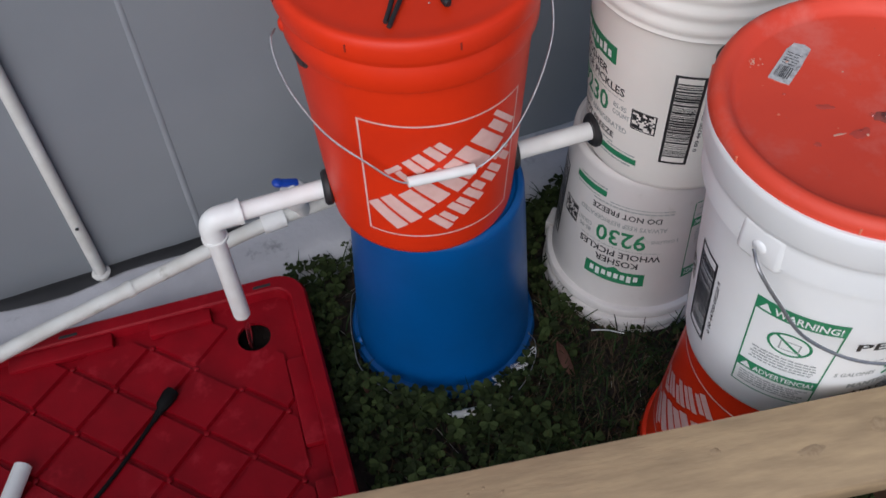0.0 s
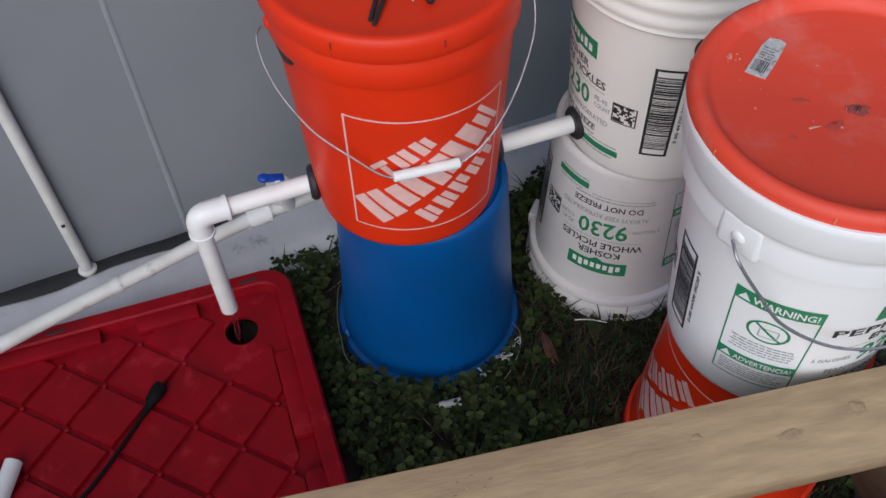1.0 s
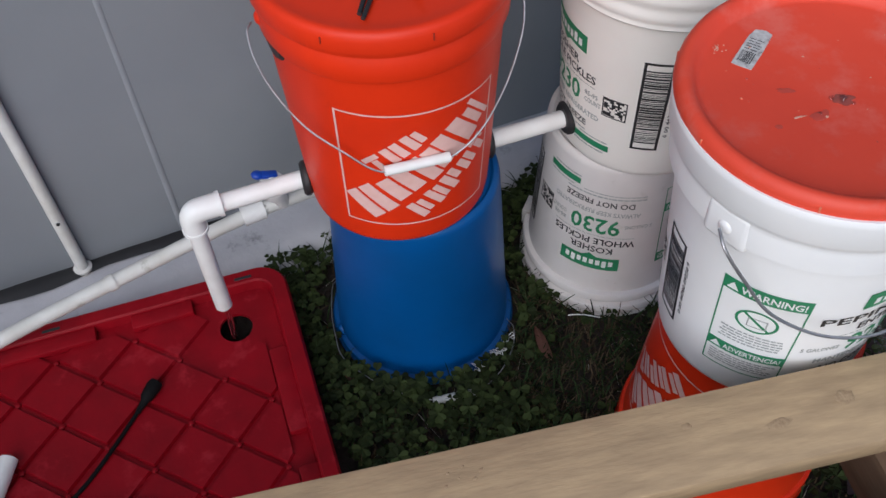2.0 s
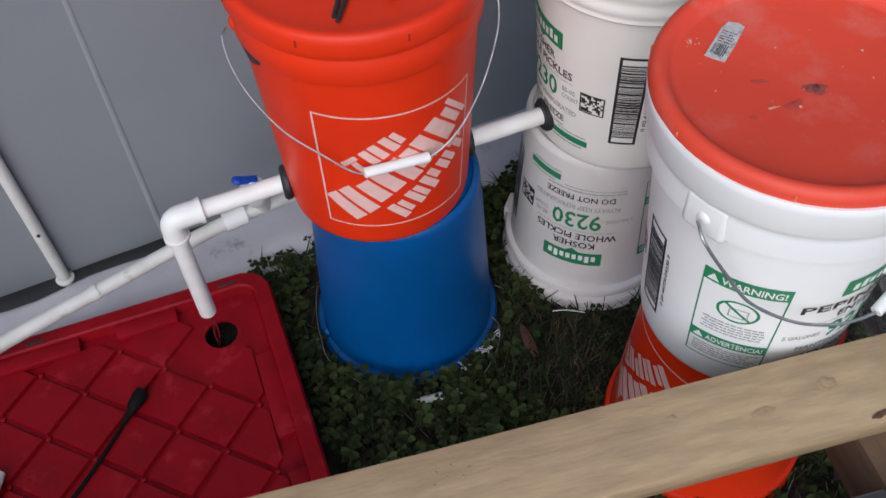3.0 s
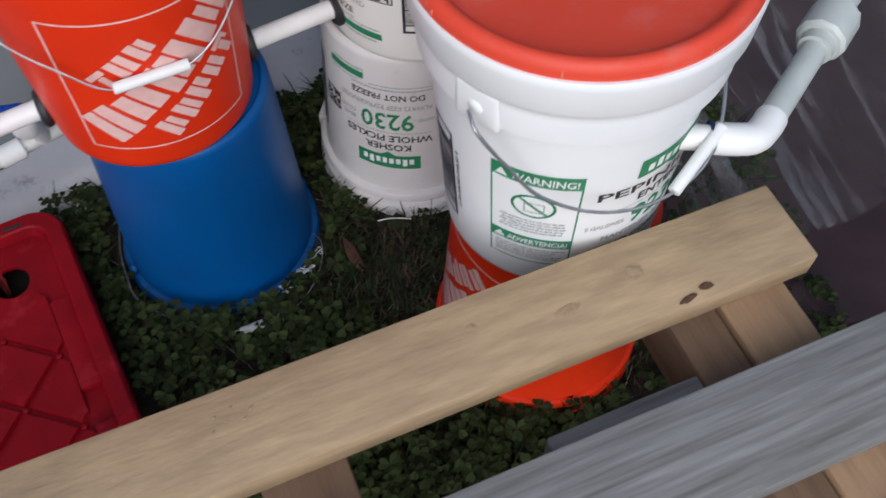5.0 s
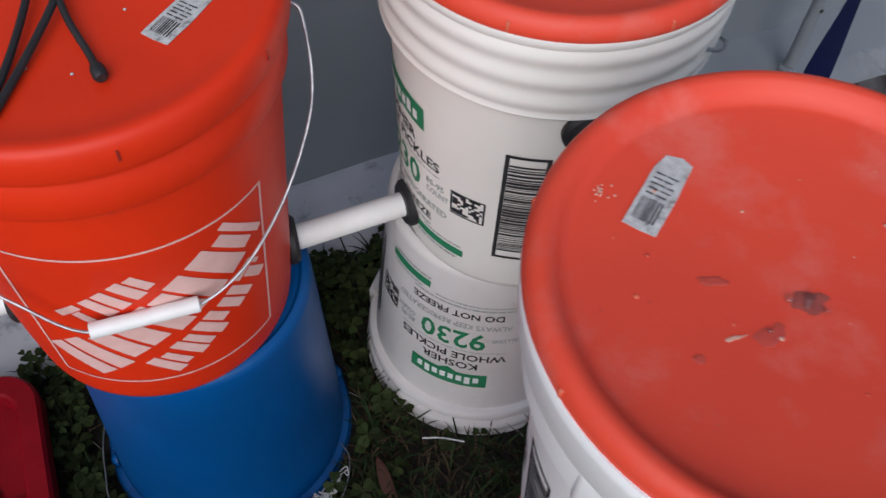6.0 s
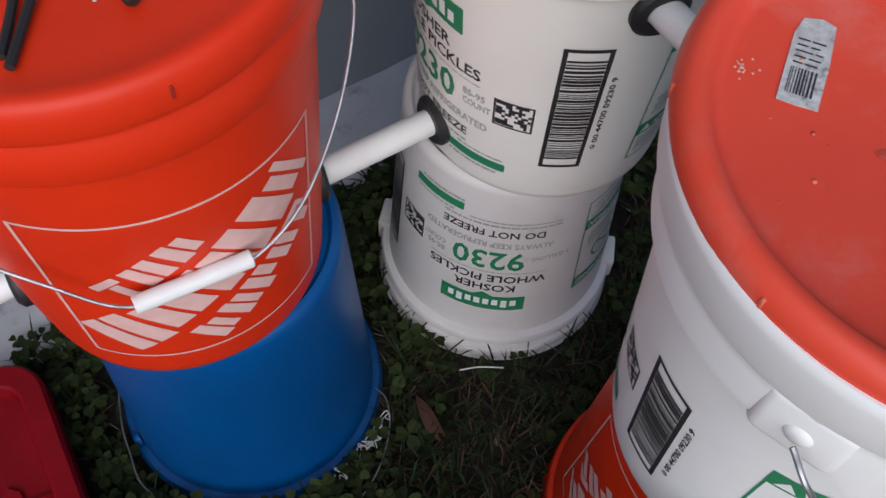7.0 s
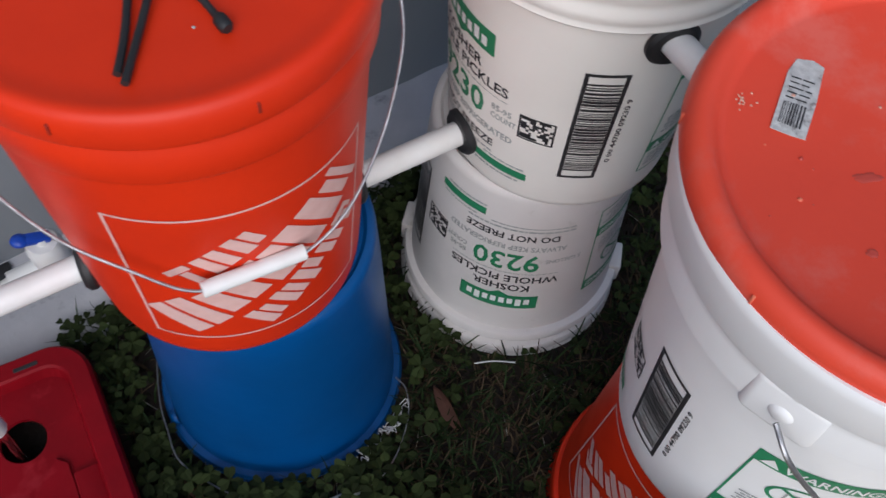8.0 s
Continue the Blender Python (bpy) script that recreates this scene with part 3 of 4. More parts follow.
def orange_stack():
    blue = base("bucket", pose(0.0205, 0.010, 0.368, 180, 0, 0), "blue plastic bucket upside down in the clover", "bucket", "buckets stacked in pairs")
    part("body", pail_body(0.131, 0.372, [(0.350, 0.366, 0.0100)]), BLUE, blue)
    ear(blue, 0.155, 0.345, 160, BLUE, 0.5)
    ear(blue, 0.155, 0.345, -20, BLUE, 0.5)
    bail(blue, [(-0.146, -0.053, 0.345), (-0.160, -0.040, 0.340), (-0.160, 0.030, 0.330), (-0.153, 0.075, 0.330), (-0.143, 0.114, 0.331), (-0.112, 0.148, 0.333), (-0.06, 0.185, 0.334), (0.008, 0.210, 0.333), (0.082, 0.197, 0.333), (0.122, 0.166, 0.335), (0.150, 0.115, 0.340), (0.156, 0.075, 0.342), (0.146, 0.053, 0.345)],
         ((0.008, 0.210, 0.338), (0.082, 0.197, 0.338)), radius=0.0009, tube=PVC_DIRTY)
    top = base("bucket", pose(0, 0, 0.369), "lidded bright orange bucket with a white square print", "bucket", "buckets stacked in pairs")
    body = part("body", pail_body(0.131, 0.385, RINGS_A), ORANGE, top)
    square_print(body, -75, 0.131)
    lid_parts(top, 0.1605, 0.3945, ORANGE, 0.0035, 0.029, flush=True)
    ear(top, 0.1545, 0.337, 197, ORANGE, 0.5)
    ear(top, 0.1545, 0.337, 10, ORANGE, 0.5)
    pts = [(-0.157, -0.047, 0.333), (-0.162, -0.060, 0.327), (-0.156, -0.079, 0.300), (-0.138, -0.101, 0.268), (-0.105, -0.125, 0.232), (-0.062, -0.143, 0.203), (-0.018, -0.1555, 0.177),
           (0.030, -0.147, 0.175), (0.072, -0.134, 0.174), (0.111, -0.112, 0.196), (0.144, -0.075, 0.232), (0.166, -0.037, 0.273), (0.172, -0.012, 0.303), (0.167, 0.020, 0.338), (0.158, 0.027, 0.345)]
    bail(top, pts, ((-0.0134, -0.1557, 0.1775), (0.0702, -0.1338, 0.1738)))
    return top


orange_stack()


def print_pail(x, y, z, label, c, upside=False, r=0.128, lid=None, height=0.375, code=(0.064, 0.234), rings=RINGS_B, mat=WARM_LIT_WHITE, lean=0.0):
    m = pose(x, y, z, 180, 0, 0) if upside else pose(x, y, z, 0, lean, 0)
    ob = base("pail", m, label, "bucket", "buckets stacked in pairs")
    body = part("body", pail_body(r, height, rings), mat, ob)
    pail_print(body, c, r, code)
    if lid:
        lid_parts(ob, *lid[:2], ORANGE_LID, *lid[2:])
    return ob


low = print_pail(0.367, 0.120, 0.348, "white printed pail upside down in the grass, text inverted", 116, True, 0.1265, height=0.352, rings=[(0.292, 0.312, 0.0105), (0.322, 0.343, 0.0110)], mat=DULL_WHITE)
for a in (-154, 22):
    bm = box(-0.021, -0.013, -0.020, 0.021, 0.009, 0.018, 0.003)
    bmesh.ops.transform(bm, verts=bm.verts, matrix=pose(0.149 * math.cos(radians(a)), 0.149 * math.sin(radians(a)), 0.306, 0, 0, a - 90))
    part("handle_tab", bm, DULL_WHITE, low)
mid = print_pail(0.383, 0.105, 0.349, "white printed pail with orange lid on an inverted pail", -168, False, 0.1265, (0.1585, 0.404, 0.016, 0.018), height=0.390)
ear(mid, 0.147, 0.330, 128, WARM_LIT_WHITE)
ear(mid, 0.147, 0.330, -47, WARM_LIT_WHITE)
bail(mid, [(-0.092, 0.117, 0.330), (-0.070, 0.140, 0.318), (-0.020, 0.158, 0.29), (0.04, 0.155, 0.25), (0.10, 0.125, 0.225), (0.145, 0.060, 0.225), (0.158, -0.010, 0.255), (0.146, -0.066, 0.295), (0.122, -0.104, 0.322), (0.101, -0.108, 0.330)], radius=0.0016)

red_low = base("bucket", pose(0.478, -0.278, 0.364, 180, 0, 0), "orange-red bucket upside down under a white pail", "bucket", "buckets stacked in pairs")
rb = part("body", pail_body(0.131, 0.368, RINGS_A), ORANGE, red_low)
square_print(rb, 155, 0.131)

right = print_pail(0.463, -0.282, 0.366, "white printed pail with dusty orange lid on an orange bucket", 123, False, 0.1296, (0.1655, 0.404, 0.015, 0.021, (0.0005, 0.004)), height=0.388, code=(0.056, 0.210), rings=RINGS_R, mat=WHITE, lean=-1.0)
for a in (-143, 37):
    bm = box(-0.027, -0.012, -0.031, 0.027, 0.0062, 0.022, 0.0080, 4)
    bmesh.ops.transform(bm, verts=bm.verts, matrix=pose(0.153 * math.cos(radians(a)), 0.153 * math.sin(radians(a)), 0.318, 0, 0, a - 90))
    part("handle_plate", bm, WHITE, right)
    ear(right, 0.1560, 0.312, a, WHITE, 0.58)
bail(right, [(-0.135, -0.102, 0.318), (-0.132, -0.122, 0.308), (-0.108, -0.135, 0.27), (-0.075, -0.150, 0.228), (-0.02, -0.166, 0.205), (0.04, -0.165, 0.200), (0.10, -0.140, 0.212), (0.135, -0.085, 0.245), (0.15, 0.0, 0.29), (0.128, 0.096, 0.322)],
     ((0.060, -0.160, 0.203), (0.125, -0.112, 0.228)), radius=0.0019)

# ---- things lying on the lids ----


def dusty_lid(x):
    """Height of the leaning lid's panel at x."""
    return 0.7551 + 0.01745 * (x - 0.456)


def sticker(x, y, z, turn, w, h, label):
    ob = base("sticker", pose(x, y, z, 0, 0, turn), label, "sticker")
    bm = bmesh.new()
    rnd = random.Random(2)
    edge = [(-w / 2, -h / 2), (0, -h / 2 - 0.0006), (w / 2, -h / 2), (w / 2 + 0.0004, 0), (w / 2 - 0.001, h / 2), (w * 0.1, h / 2 + 0.003), (-w / 2 + 0.003, h / 2), (-w / 2, h * 0.3)]
    poly(bm, edge)
    got = bmesh.ops.extrude_face_region(bm, geom=bm.faces[:])["geom"]
    for v in got:
        if isinstance(v, bmesh.types.BMVert):
            v.co.z += 0.0005
    bmesh.ops.recalc_face_normals(bm, faces=bm.faces)
    part("paper", bm, PAPER, ob, smooth=False)
    bm = bmesh.new()
    x0 = -w * 0.36
    while x0 < w * 0.3:
        ww = rnd.choice((0.0005, 0.0008, 0.0012))
        rect(bm, x0, -h * 0.40, x0 + ww, -h * 0.10)
        x0 += ww + rnd.choice((0.0006, 0.001))
    for j in range(5):
        bars(bm, -w * 0.36, w * 0.32, -h * 0.05 + j * h * 0.07, 0.0012, 60 + j)
    for v in bm.verts:
        v.co.z = 0.0008
    part("print", bm, BLACK_INK, ob, smooth=False)
    return ob


sticker(0.3852, -0.2059, dusty_lid(0.3852), -36, 0.022, 0.063, "worn paper price sticker on a dusty orange lid")
sticker(0.087, -0.039, 0.7605, -34, 0.022, 0.052, "worn paper sticker on a bright orange lid")


def lid_blemish(x, y, z, r, mat, name, label):
    k = min(1.0, r / 0.003)
    bm = lathe([(r, 0), (r * 0.8, 0.0012 * k), (r * 0.3, 0.0022 * k), (0, 0.002 * k)], 14)
    for v in bm.verts:
        v.co.x *= 1 + 0.3 * noise.noise(v.co * 60 + Vector((x * 90, 0, 0)))
        v.co.y *= 1 + 0.3 * noise.noise(v.co * 60 + Vector((0, y * 90, 5)))
    ob = part(name, bm, mat)
    ob.matrix_world = pose(x, y, z)
    return tagged(ob, label, "debris")


STAIN = surface("grime_on_orange", (0.52, 0.062, 0.036), (0.42, 0.052, 0.034), 0.5, 120)
WET = surface("wet_grime", (0.36, 0.075, 0.052), (0.27, 0.060, 0.045), 0.15, 120)
PALE = surface("dried_dirt", (0.62, 0.36, 0.27), (0.54, 0.26, 0.18), 0.8, 200)


def smudge(x, y, rx, ry, turn, mat, label):
    """A thin ragged film of dirt on the lid."""
    bm = lathe([(1.0, 0), (0.8, 0.0003), (0.4, 0.0004), (0, 0.0004)], 28)
    for v in bm.verts:
        k = 1 + 0.55 * noise.noise((v.co.x * 2.2 + x * 70, v.co.y * 2.2, y * 50))
        v.co = Vector((v.co.x * rx * k, v.co.y * ry * k, v.co.z))
    ob = part("smudge", bm, mat)
    ob.matrix_world = pose(x, y, dusty_lid(x) + 0.0001, 0, -1.0, turn)
    return tagged(ob, label, "smudge", "smudges on the lid")


smudge(0.454, -0.290, 0.011, 0.007, 0, WET, "dark wet spot in the middle of a dusty lid")
smudge(0.425, -0.309, 0.010, 0.006, 30, STAIN, "dark smudge of grime on a dusty lid")
smudge(0.402, -0.271, 0.009, 0.0035, -10, STAIN, "faint dark streak of grime on a dusty lid")
smudge(0.381, -0.320, 0.0035, 0.003, 0, STAIN, "small dark fleck of grime on a dusty lid")
smudge(0.404, -0.309, 0.007, 0.0012, 12, PALE, "pale dried smear on a dusty lid")
for x, y, r in ((0.4545, -0.2865, 0.0040), (0.4515, -0.2915, 0.0022), (0.4430, -0.2860, 0.0030), (0.4620, -0.2960, 0.0018), (0.4255, -0.3060, 0.0020)):
    lid_blemish(x, y, dusty_lid(x) + 0.0004, r, WATER, "water_drop", "small clear drop of water on a dusty lid")
rnd = random.Random(11)
for i in range(26):
    a, q = rnd.uniform(0, 6.28), 0.125 * math.sqrt(rnd.random())
    x = 0.457 + q * math.cos(a)
    lid_blemish(x, -0.278 + q * math.sin(a), dusty_lid(x), rnd.choice((0.0006, 0.0007, 0.0010, 0.0016)), rnd.choice((PALE, PALE, WORN, STAIN)), "dirt_speck", "tiny speck of dirt on an orange lid")
for i in range(22):
    a, q = rnd.uniform(0, 6.28), abs(rnd.gauss(0, 0.0065))
    x = 0.349 + q * math.cos(a) * 0.6
    lid_blemish(x, -0.200 + q * math.sin(a), dusty_lid(x), rnd.uniform(0.0005, 0.0010), PALE, "dirt_speck", "pale crumb of dried dirt on an orange lid")
for i in range(5):
    a, q = rnd.uniform(0, 6.28), 0.10 * math.sqrt(rnd.random())
    lid_blemish(q * math.cos(a), q * math.sin(a), 0.7605, rnd.uniform(0.0008, 0.0016), PAPER, "dirt_speck", "tiny pale speck on an orange lid")


def black_tie():
    """A black cord with plug ends, doubled on the orange lid."""
    ob = base("cord", pose(0, 0, 0.7635), "black rubber cord with knobbed ends lying on the orange lid", "cord")
    part("strand", sweep(spline([(-0.024, -0.123, 0), (-0.018, -0.093, 0.001), (-0.014, -0.060, 0.003), (-0.012, -0.022, 0.005), (-0.016, 0.02, 0.003), (-0.024, 0.05, 0)], 6), 0.0028, 8), RUBBER, ob)
    part("strand", sweep(spline([(-0.020, -0.131, 0), (-0.010, -0.095, 0.001), (-0.002, -0.066, 0.003), (0.006, -0.032, 0.005), (0.010, 0.01, 0.003), (0.012, 0.05, 0)], 6), 0.0028, 8), RUBBER, ob)
    part("strand", sweep(spline([(0.008, -0.024, 0.005), (0.018, -0.048, 0.003), (0.033, -0.076, 0.001), (0.040, -0.091, 0.001)], 6), 0.0026, 8), RUBBER, ob)
    part("knob", sweep([(0.0385, -0.088, 0.002), (0.040, -0.091, 0.002), (0.043, -0.098, 0.002), (0.044, -0.100, 0.002)], [0.0035, 0.0050, 0.0050, 0.0035], 10), RUBBER, ob)
    return ob


black_tie()

# ---- pipes ----
R_PIPE = 0.0135


def pipe_run(name, pts, label, r=R_PIPE, mat=PVC, fittings=()):
    ob = base(name, pose(*pts[0]), label, "pipe", "white plumbing pipes")
    o = Vector(pts[0])
    part("tube", sweep([Vector(p) - o for p in pts], r, 20), mat, ob)
    for fpts, fr, fname, fmat in fittings:
        part(fname, sweep([Vector(p) - o for p in fpts], fr, 20), fmat, ob)
    return ob


# outlet of the orange bucket: across, elbow, down into the tote
gl = Vector((-0.1335, -0.024, 0.400))
el = Vector((-0.297, -0.078, 0.402))
dr = (el - gl).normalized()
outlet = base("drain_pipe", pose(*el), "white pipe with elbow draining from the orange bucket into the tote", "pipe", "white plumbing pipes")
part("cross_tube", sweep([gl - el + dr * -0.012, (gl - el) * 0.5, dr * -0.02], R_PIPE, 20), PVC, outlet)
down = Vector((-0.001, 0.006, -1)).normalized()
arc = [dr * -0.040, dr * -0.022, dr * -0.010 + down * 0.001, dr * -0.003 + down * 0.006, down * 0.016, down * 0.034]
part("elbow", sweep(spline(arc, 4), 0.0175, 24), PVC, outlet, "glossy white elbow fitting")
part("collar", sweep([dr * -0.046, dr * -0.040], 0.0192, 24), PVC, outlet)
part("collar", sweep([down * 0.034, down * 0.039], 0.0190, 24), PVC, outlet)
part("down_tube", sweep([down * 0.03, down * 0.13, down * 0.233], R_PIPE, 20), PVC, outlet)
grommet("grommet", gl - el, (gl * Vector((1, 1, 0))).normalized(), outlet)
# water running out of the end
part("water_stream", sweep([down * 0.232 + Vector((0.002 * math.sin(i), 0, -0.02 * i)) for i in range(8)], [0.006, 0.005, 0.0045, 0.005, 0.004, 0.0045, 0.004, 0.004], 8), WATER, outlet, "thin stream of clear water")

# link between the orange bucket and the printed pail
a, b = Vector((0.128, 0.022, 0.404)), Vector((0.262, 0.070, 0.397))
link = base("link_pipe", pose(*a), "short white pipe joining the orange bucket and the printed pail", "pipe", "white plumbing pipes")
part("tube", sweep([(0, 0, 0), (b - a) * 0.5, b - a], R_PIPE, 20), PVC, link)
grommet("grommet", Vector((0.004, 0.001, 0)), (0.98, 0.17, 0), link)
grommet("grommet", b - a + Vector((-0.003, -0.001, 0)), (-0.95, -0.28, 0), link)
# link between the printed pails
a, b = Vector((0.398, -0.030, 0.622)), Vector((0.440, -0.150, 0.622))
link = base("link_pipe", pose(*a), "short white pipe joining the two printed pails", "pipe", "white plumbing pipes")
part("tube", sweep([(0, 0, 0), (b - a) * 0.5, b - a], R_PIPE, 20), PVC, link)
grommet("grommet", Vector((0.0, -0.006, 0)), (0.05, -1, 0), link, 0.0245, 0.007)
grommet("grommet", b - a + Vector((-0.001, 0.004, 0)), (-0.1, 1, 0), link)
bm = grommet("port_plug", Vector((-0.128, -0.062, 0.692)), Vector((-0.9, -0.43, 0)).normalized(), None, 0.030)
tagged(bm, "black rubber plug in the flank of the orange bucket", "plug")

# long pipe that rests on the tote and runs behind the orange bucket
lp = [(-1.10, -0.345, 0.112), (-0.80, -0.175, 0.125), (-0.626, -0.075, 0.140), (-0.467, 0.012, 0.150), (-0.280, 0.108, 0.165), (-0.150, 0.160, 0.170), (0.02, 0.225, 0.172)]
o = Vector(lp[0])
supply = base("supply_pipe", pose(*o), "long weathered white pipe with a blue ball valve behind the bucket", "pipe", "white plumbing pipes")
part("tube", sweep([q - o for q in spline(lp, 4)], 0.0125, 20), PVC_DIRTY, supply)
p1, p2 = Vector((-0.262, 0.116, 0.166)), Vector((-0.160, 0.156, 0.170))
d = (p2 - p1).normalized()
part("socket", sweep([p1 - o - d * 0.02, p1 - o + d * 0.02], 0.0175, 20), PVC, supply)
root = Vector((-0.212, 0.136, 0.168)) - o
part("riser", sweep([root, root + Vector((0, -0.02, 0.05)), root + Vector((0.002, -0.045, 0.08))], 0.0135, 20), PVC, supply)
body = part("valve_body", sweep([root + Vector((0.002, -0.045, 0.070)), root + Vector((0.002, -0.047, 0.080)), root + Vector((0.002, -0.050, 0.108)), root + Vector((0.002, -0.050, 0.116))], [0.0165, 0.021, 0.021, 0.0165], 20), PVC, supply, "white ball valve body")
top = root + Vector((0.002, -0.050, 0.084))
part("valve_stem", sweep([top + Vector((0, 0, 0.028)), top + Vector((0, 0, 0.040))], 0.007, 12), PVC, body)
bm = box(-0.019, -0.0065, -0.004, 0.015, 0.0065, 0.005, 0.0025)
bmesh.ops.create_uvsphere(bm, u_segments=14, v_segments=8, radius=0.0105, matrix=pose(-0.017, 0, 0.001) @ Matrix.Diagonal((1, 0.9, 0.55, 1)))
bmesh.ops.transform(bm, verts=bm.verts, matrix=Matrix.Translation(top + Vector((-0.004, 0, 0.040))) @ pose(0, 0, 0, 0, 14, 12))
part("valve_handle", bm, VALVE_BLUE, body, "blue lever")
part("clamp", sweep([Vector((-0.50, -0.006, 0.148)) - o, Vector((-0.488, 0.0005, 0.149)) - o], 0.0145, 20), PVC_DIRTY, supply)

# outlet of the right pail: elbow, union, sloping pipe
g0 = Vector((0.553, -0.389, 0.582))
e0 = Vector((0.620, -0.408, 0.580))
u0 = Vector((0.760, -0.281, 0.580))
z0 = Vector((1.13, 0.055, 0.582))
d1, d2 = (e0 - g0).normalized(), (u0 - e0).normalized()
side = base("outlet_pipe", pose(*e0), "grey-white outlet pipe with elbow and union nut on a white pail", "pipe", "white plumbing pipes")
part("stub", sweep([g0 - e0 - d1 * 0.01, Vector((0, 0, 0)) - d1 * 0.01], R_PIPE, 20), PVC, side)
part("elbow", sweep(spline([-d1 * 0.044, -d1 * 0.02, -d1 * 0.004 + d2 * 0.004, d2 * 0.02, d2 * 0.036], 4), 0.0168, 24), PVC, side, "glossy white elbow fitting")
part("seal_ring", sweep([-d1 * 0.050, -d1 * 0.0465], 0.0174, 24), NAVY, side)
part("tube", sweep([d2 * 0.03, u0 - e0, z0 - e0], 0.0145, 20), GREYPIPE, side)
nut = sweep([u0 - e0 - d2 * 0.026, u0 - e0 - d2 * 0.022, u0 - e0 + d2 * 0.022, u0 - e0 + d2 * 0.026], [0.024, 0.028, 0.028, 0.024], 10)
union = part("union_nut", nut, GREYPIPE, side, "pale ribbed union nut")
part("union_collar", sweep([u0 - e0 - d2 * 0.04, u0 - e0 - d2 * 0.024], 0.019, 20), GREYPIPE, union)

# short white pipe standing at the tote's far side
stub = base("stub_pipe", pose(-0.626, -0.282, 0.0885), "short length of white pipe lying on the tote lid", "pipe", "white plumbing pipes")
part("tube", sweep([(0, 0, 0), (-0.008, -0.06, 0), (-0.022, -0.16, 0)], 0.0135, 20), PVC, stub)

# ---- red tote ----
YARD = pose(0, 0, 0, 0, 0, 18)
TOTE = YARD @ pose(-0.30, 0, 0, 0, 0, -3.2) @ pose(0.30, 0, 0)
U0, U1, V0, V1, ZT = -0.985, -0.200, -0.385, 0.143, 0.088


def rounded(u0, v0, u1, v1, r, n=8):
    out = []
    for cx, cy, a0 in ((u1 - r, v1 - r, 0), (u0 + r, v1 - r, 90), (u0 + r, v0 + r, 180), (u1 - r, v0 + r, 270)):
        out += [(cx + r * math.cos(radians(a0 + 90 * k / n)), cy + r * math.sin(radians(a0 + 90 * k / n))) for k in range(n + 1)]
    return out


def shells(levels):
    """Skin over rounded rectangles: (inset, height, corner radius) from outside in."""
    bm = bmesh.new()
    rings = [[bm.verts.new((x, y, z)) for x, y in rounded(U0 + i, V0 + i, U1 - i, V1 - i, max(r, 0.004))] for i, z, r in levels]
    for a, b in zip(rings, rings[1:]):
        for k in range(len(a)):
            bm.faces.new((a[k], a[(k + 1) % len(a)], b[(k + 1) % len(b)], b[k]))
    return bm, rings


tote = base("tote", TOTE, "red storage tote with a ribbed lid, sunk in the clover", "tote")
bm, rings = shells([(0.03, -0.10, 0.03), (0.022, 0.03, 0.04), (0.016, ZT - 0.03, 0.045)])
part("tub", bm, RED, tote)
HOLE = (-0.303, 0.040, 0.0280)


def tote_lid():
    bm, rings = shells([(0.004, ZT - 0.036, 0.05), (0.0, ZT - 0.034, 0.05), (0.0, ZT - 0.006, 0.05), (0.004, ZT, 0.047), (0.026, ZT, 0.03), (0.029, ZT - 0.003, 0.028), (0.033, ZT - 0.020, 0.026)])
    inner = rings[-1]
    z = ZT - 0.020
    cx, cy, r = HOLE
    n = 32
    hole = [bm.verts.new((cx + r * math.cos(2 * math.pi * k / n), cy + r * math.sin(2 * math.pi * k / n), z)) for k in range(n)]
    low = [bm.verts.new((v.co.x, v.co.y, z - 0.006)) for v in hole]
    es = [bm.edges.get((inner[k], inner[(k + 1) % len(inner)])) for k in range(len(inner))]
    es += [bm.edges.new((hole[k], hole[(k + 1) % n])) for k in range(n)]
    bmesh.ops.triangle_fill(bm, edges=es, use_beauty=True)
    for k in range(n):
        bm.faces.new((hole[k], hole[(k + 1) % n], low[(k + 1) % n], low[k]))
    bmesh.ops.recalc_face_normals(bm, faces=bm.faces)
    return bm


lid = part("lid", tote_lid(), RED, tote, "red plastic lid with a diamond lattice of grooves")
for f in lid.data.polygons:
    f.use_smooth = False


def clip_to(bm, u0, v0, u1, v1):
    for co, no in (((u0, 0, 0), (-1, 0, 0)), ((u1, 0, 0), (1, 0, 0)), ((0, v0, 0), (0, -1, 0)), ((0, v1, 0), (0, 1, 0))):
        bmesh.ops.bisect_plane(bm, geom=[*bm.verts, *bm.edges, *bm.faces], plane_co=co, plane_no=no, clear_outer=True)
    return bm


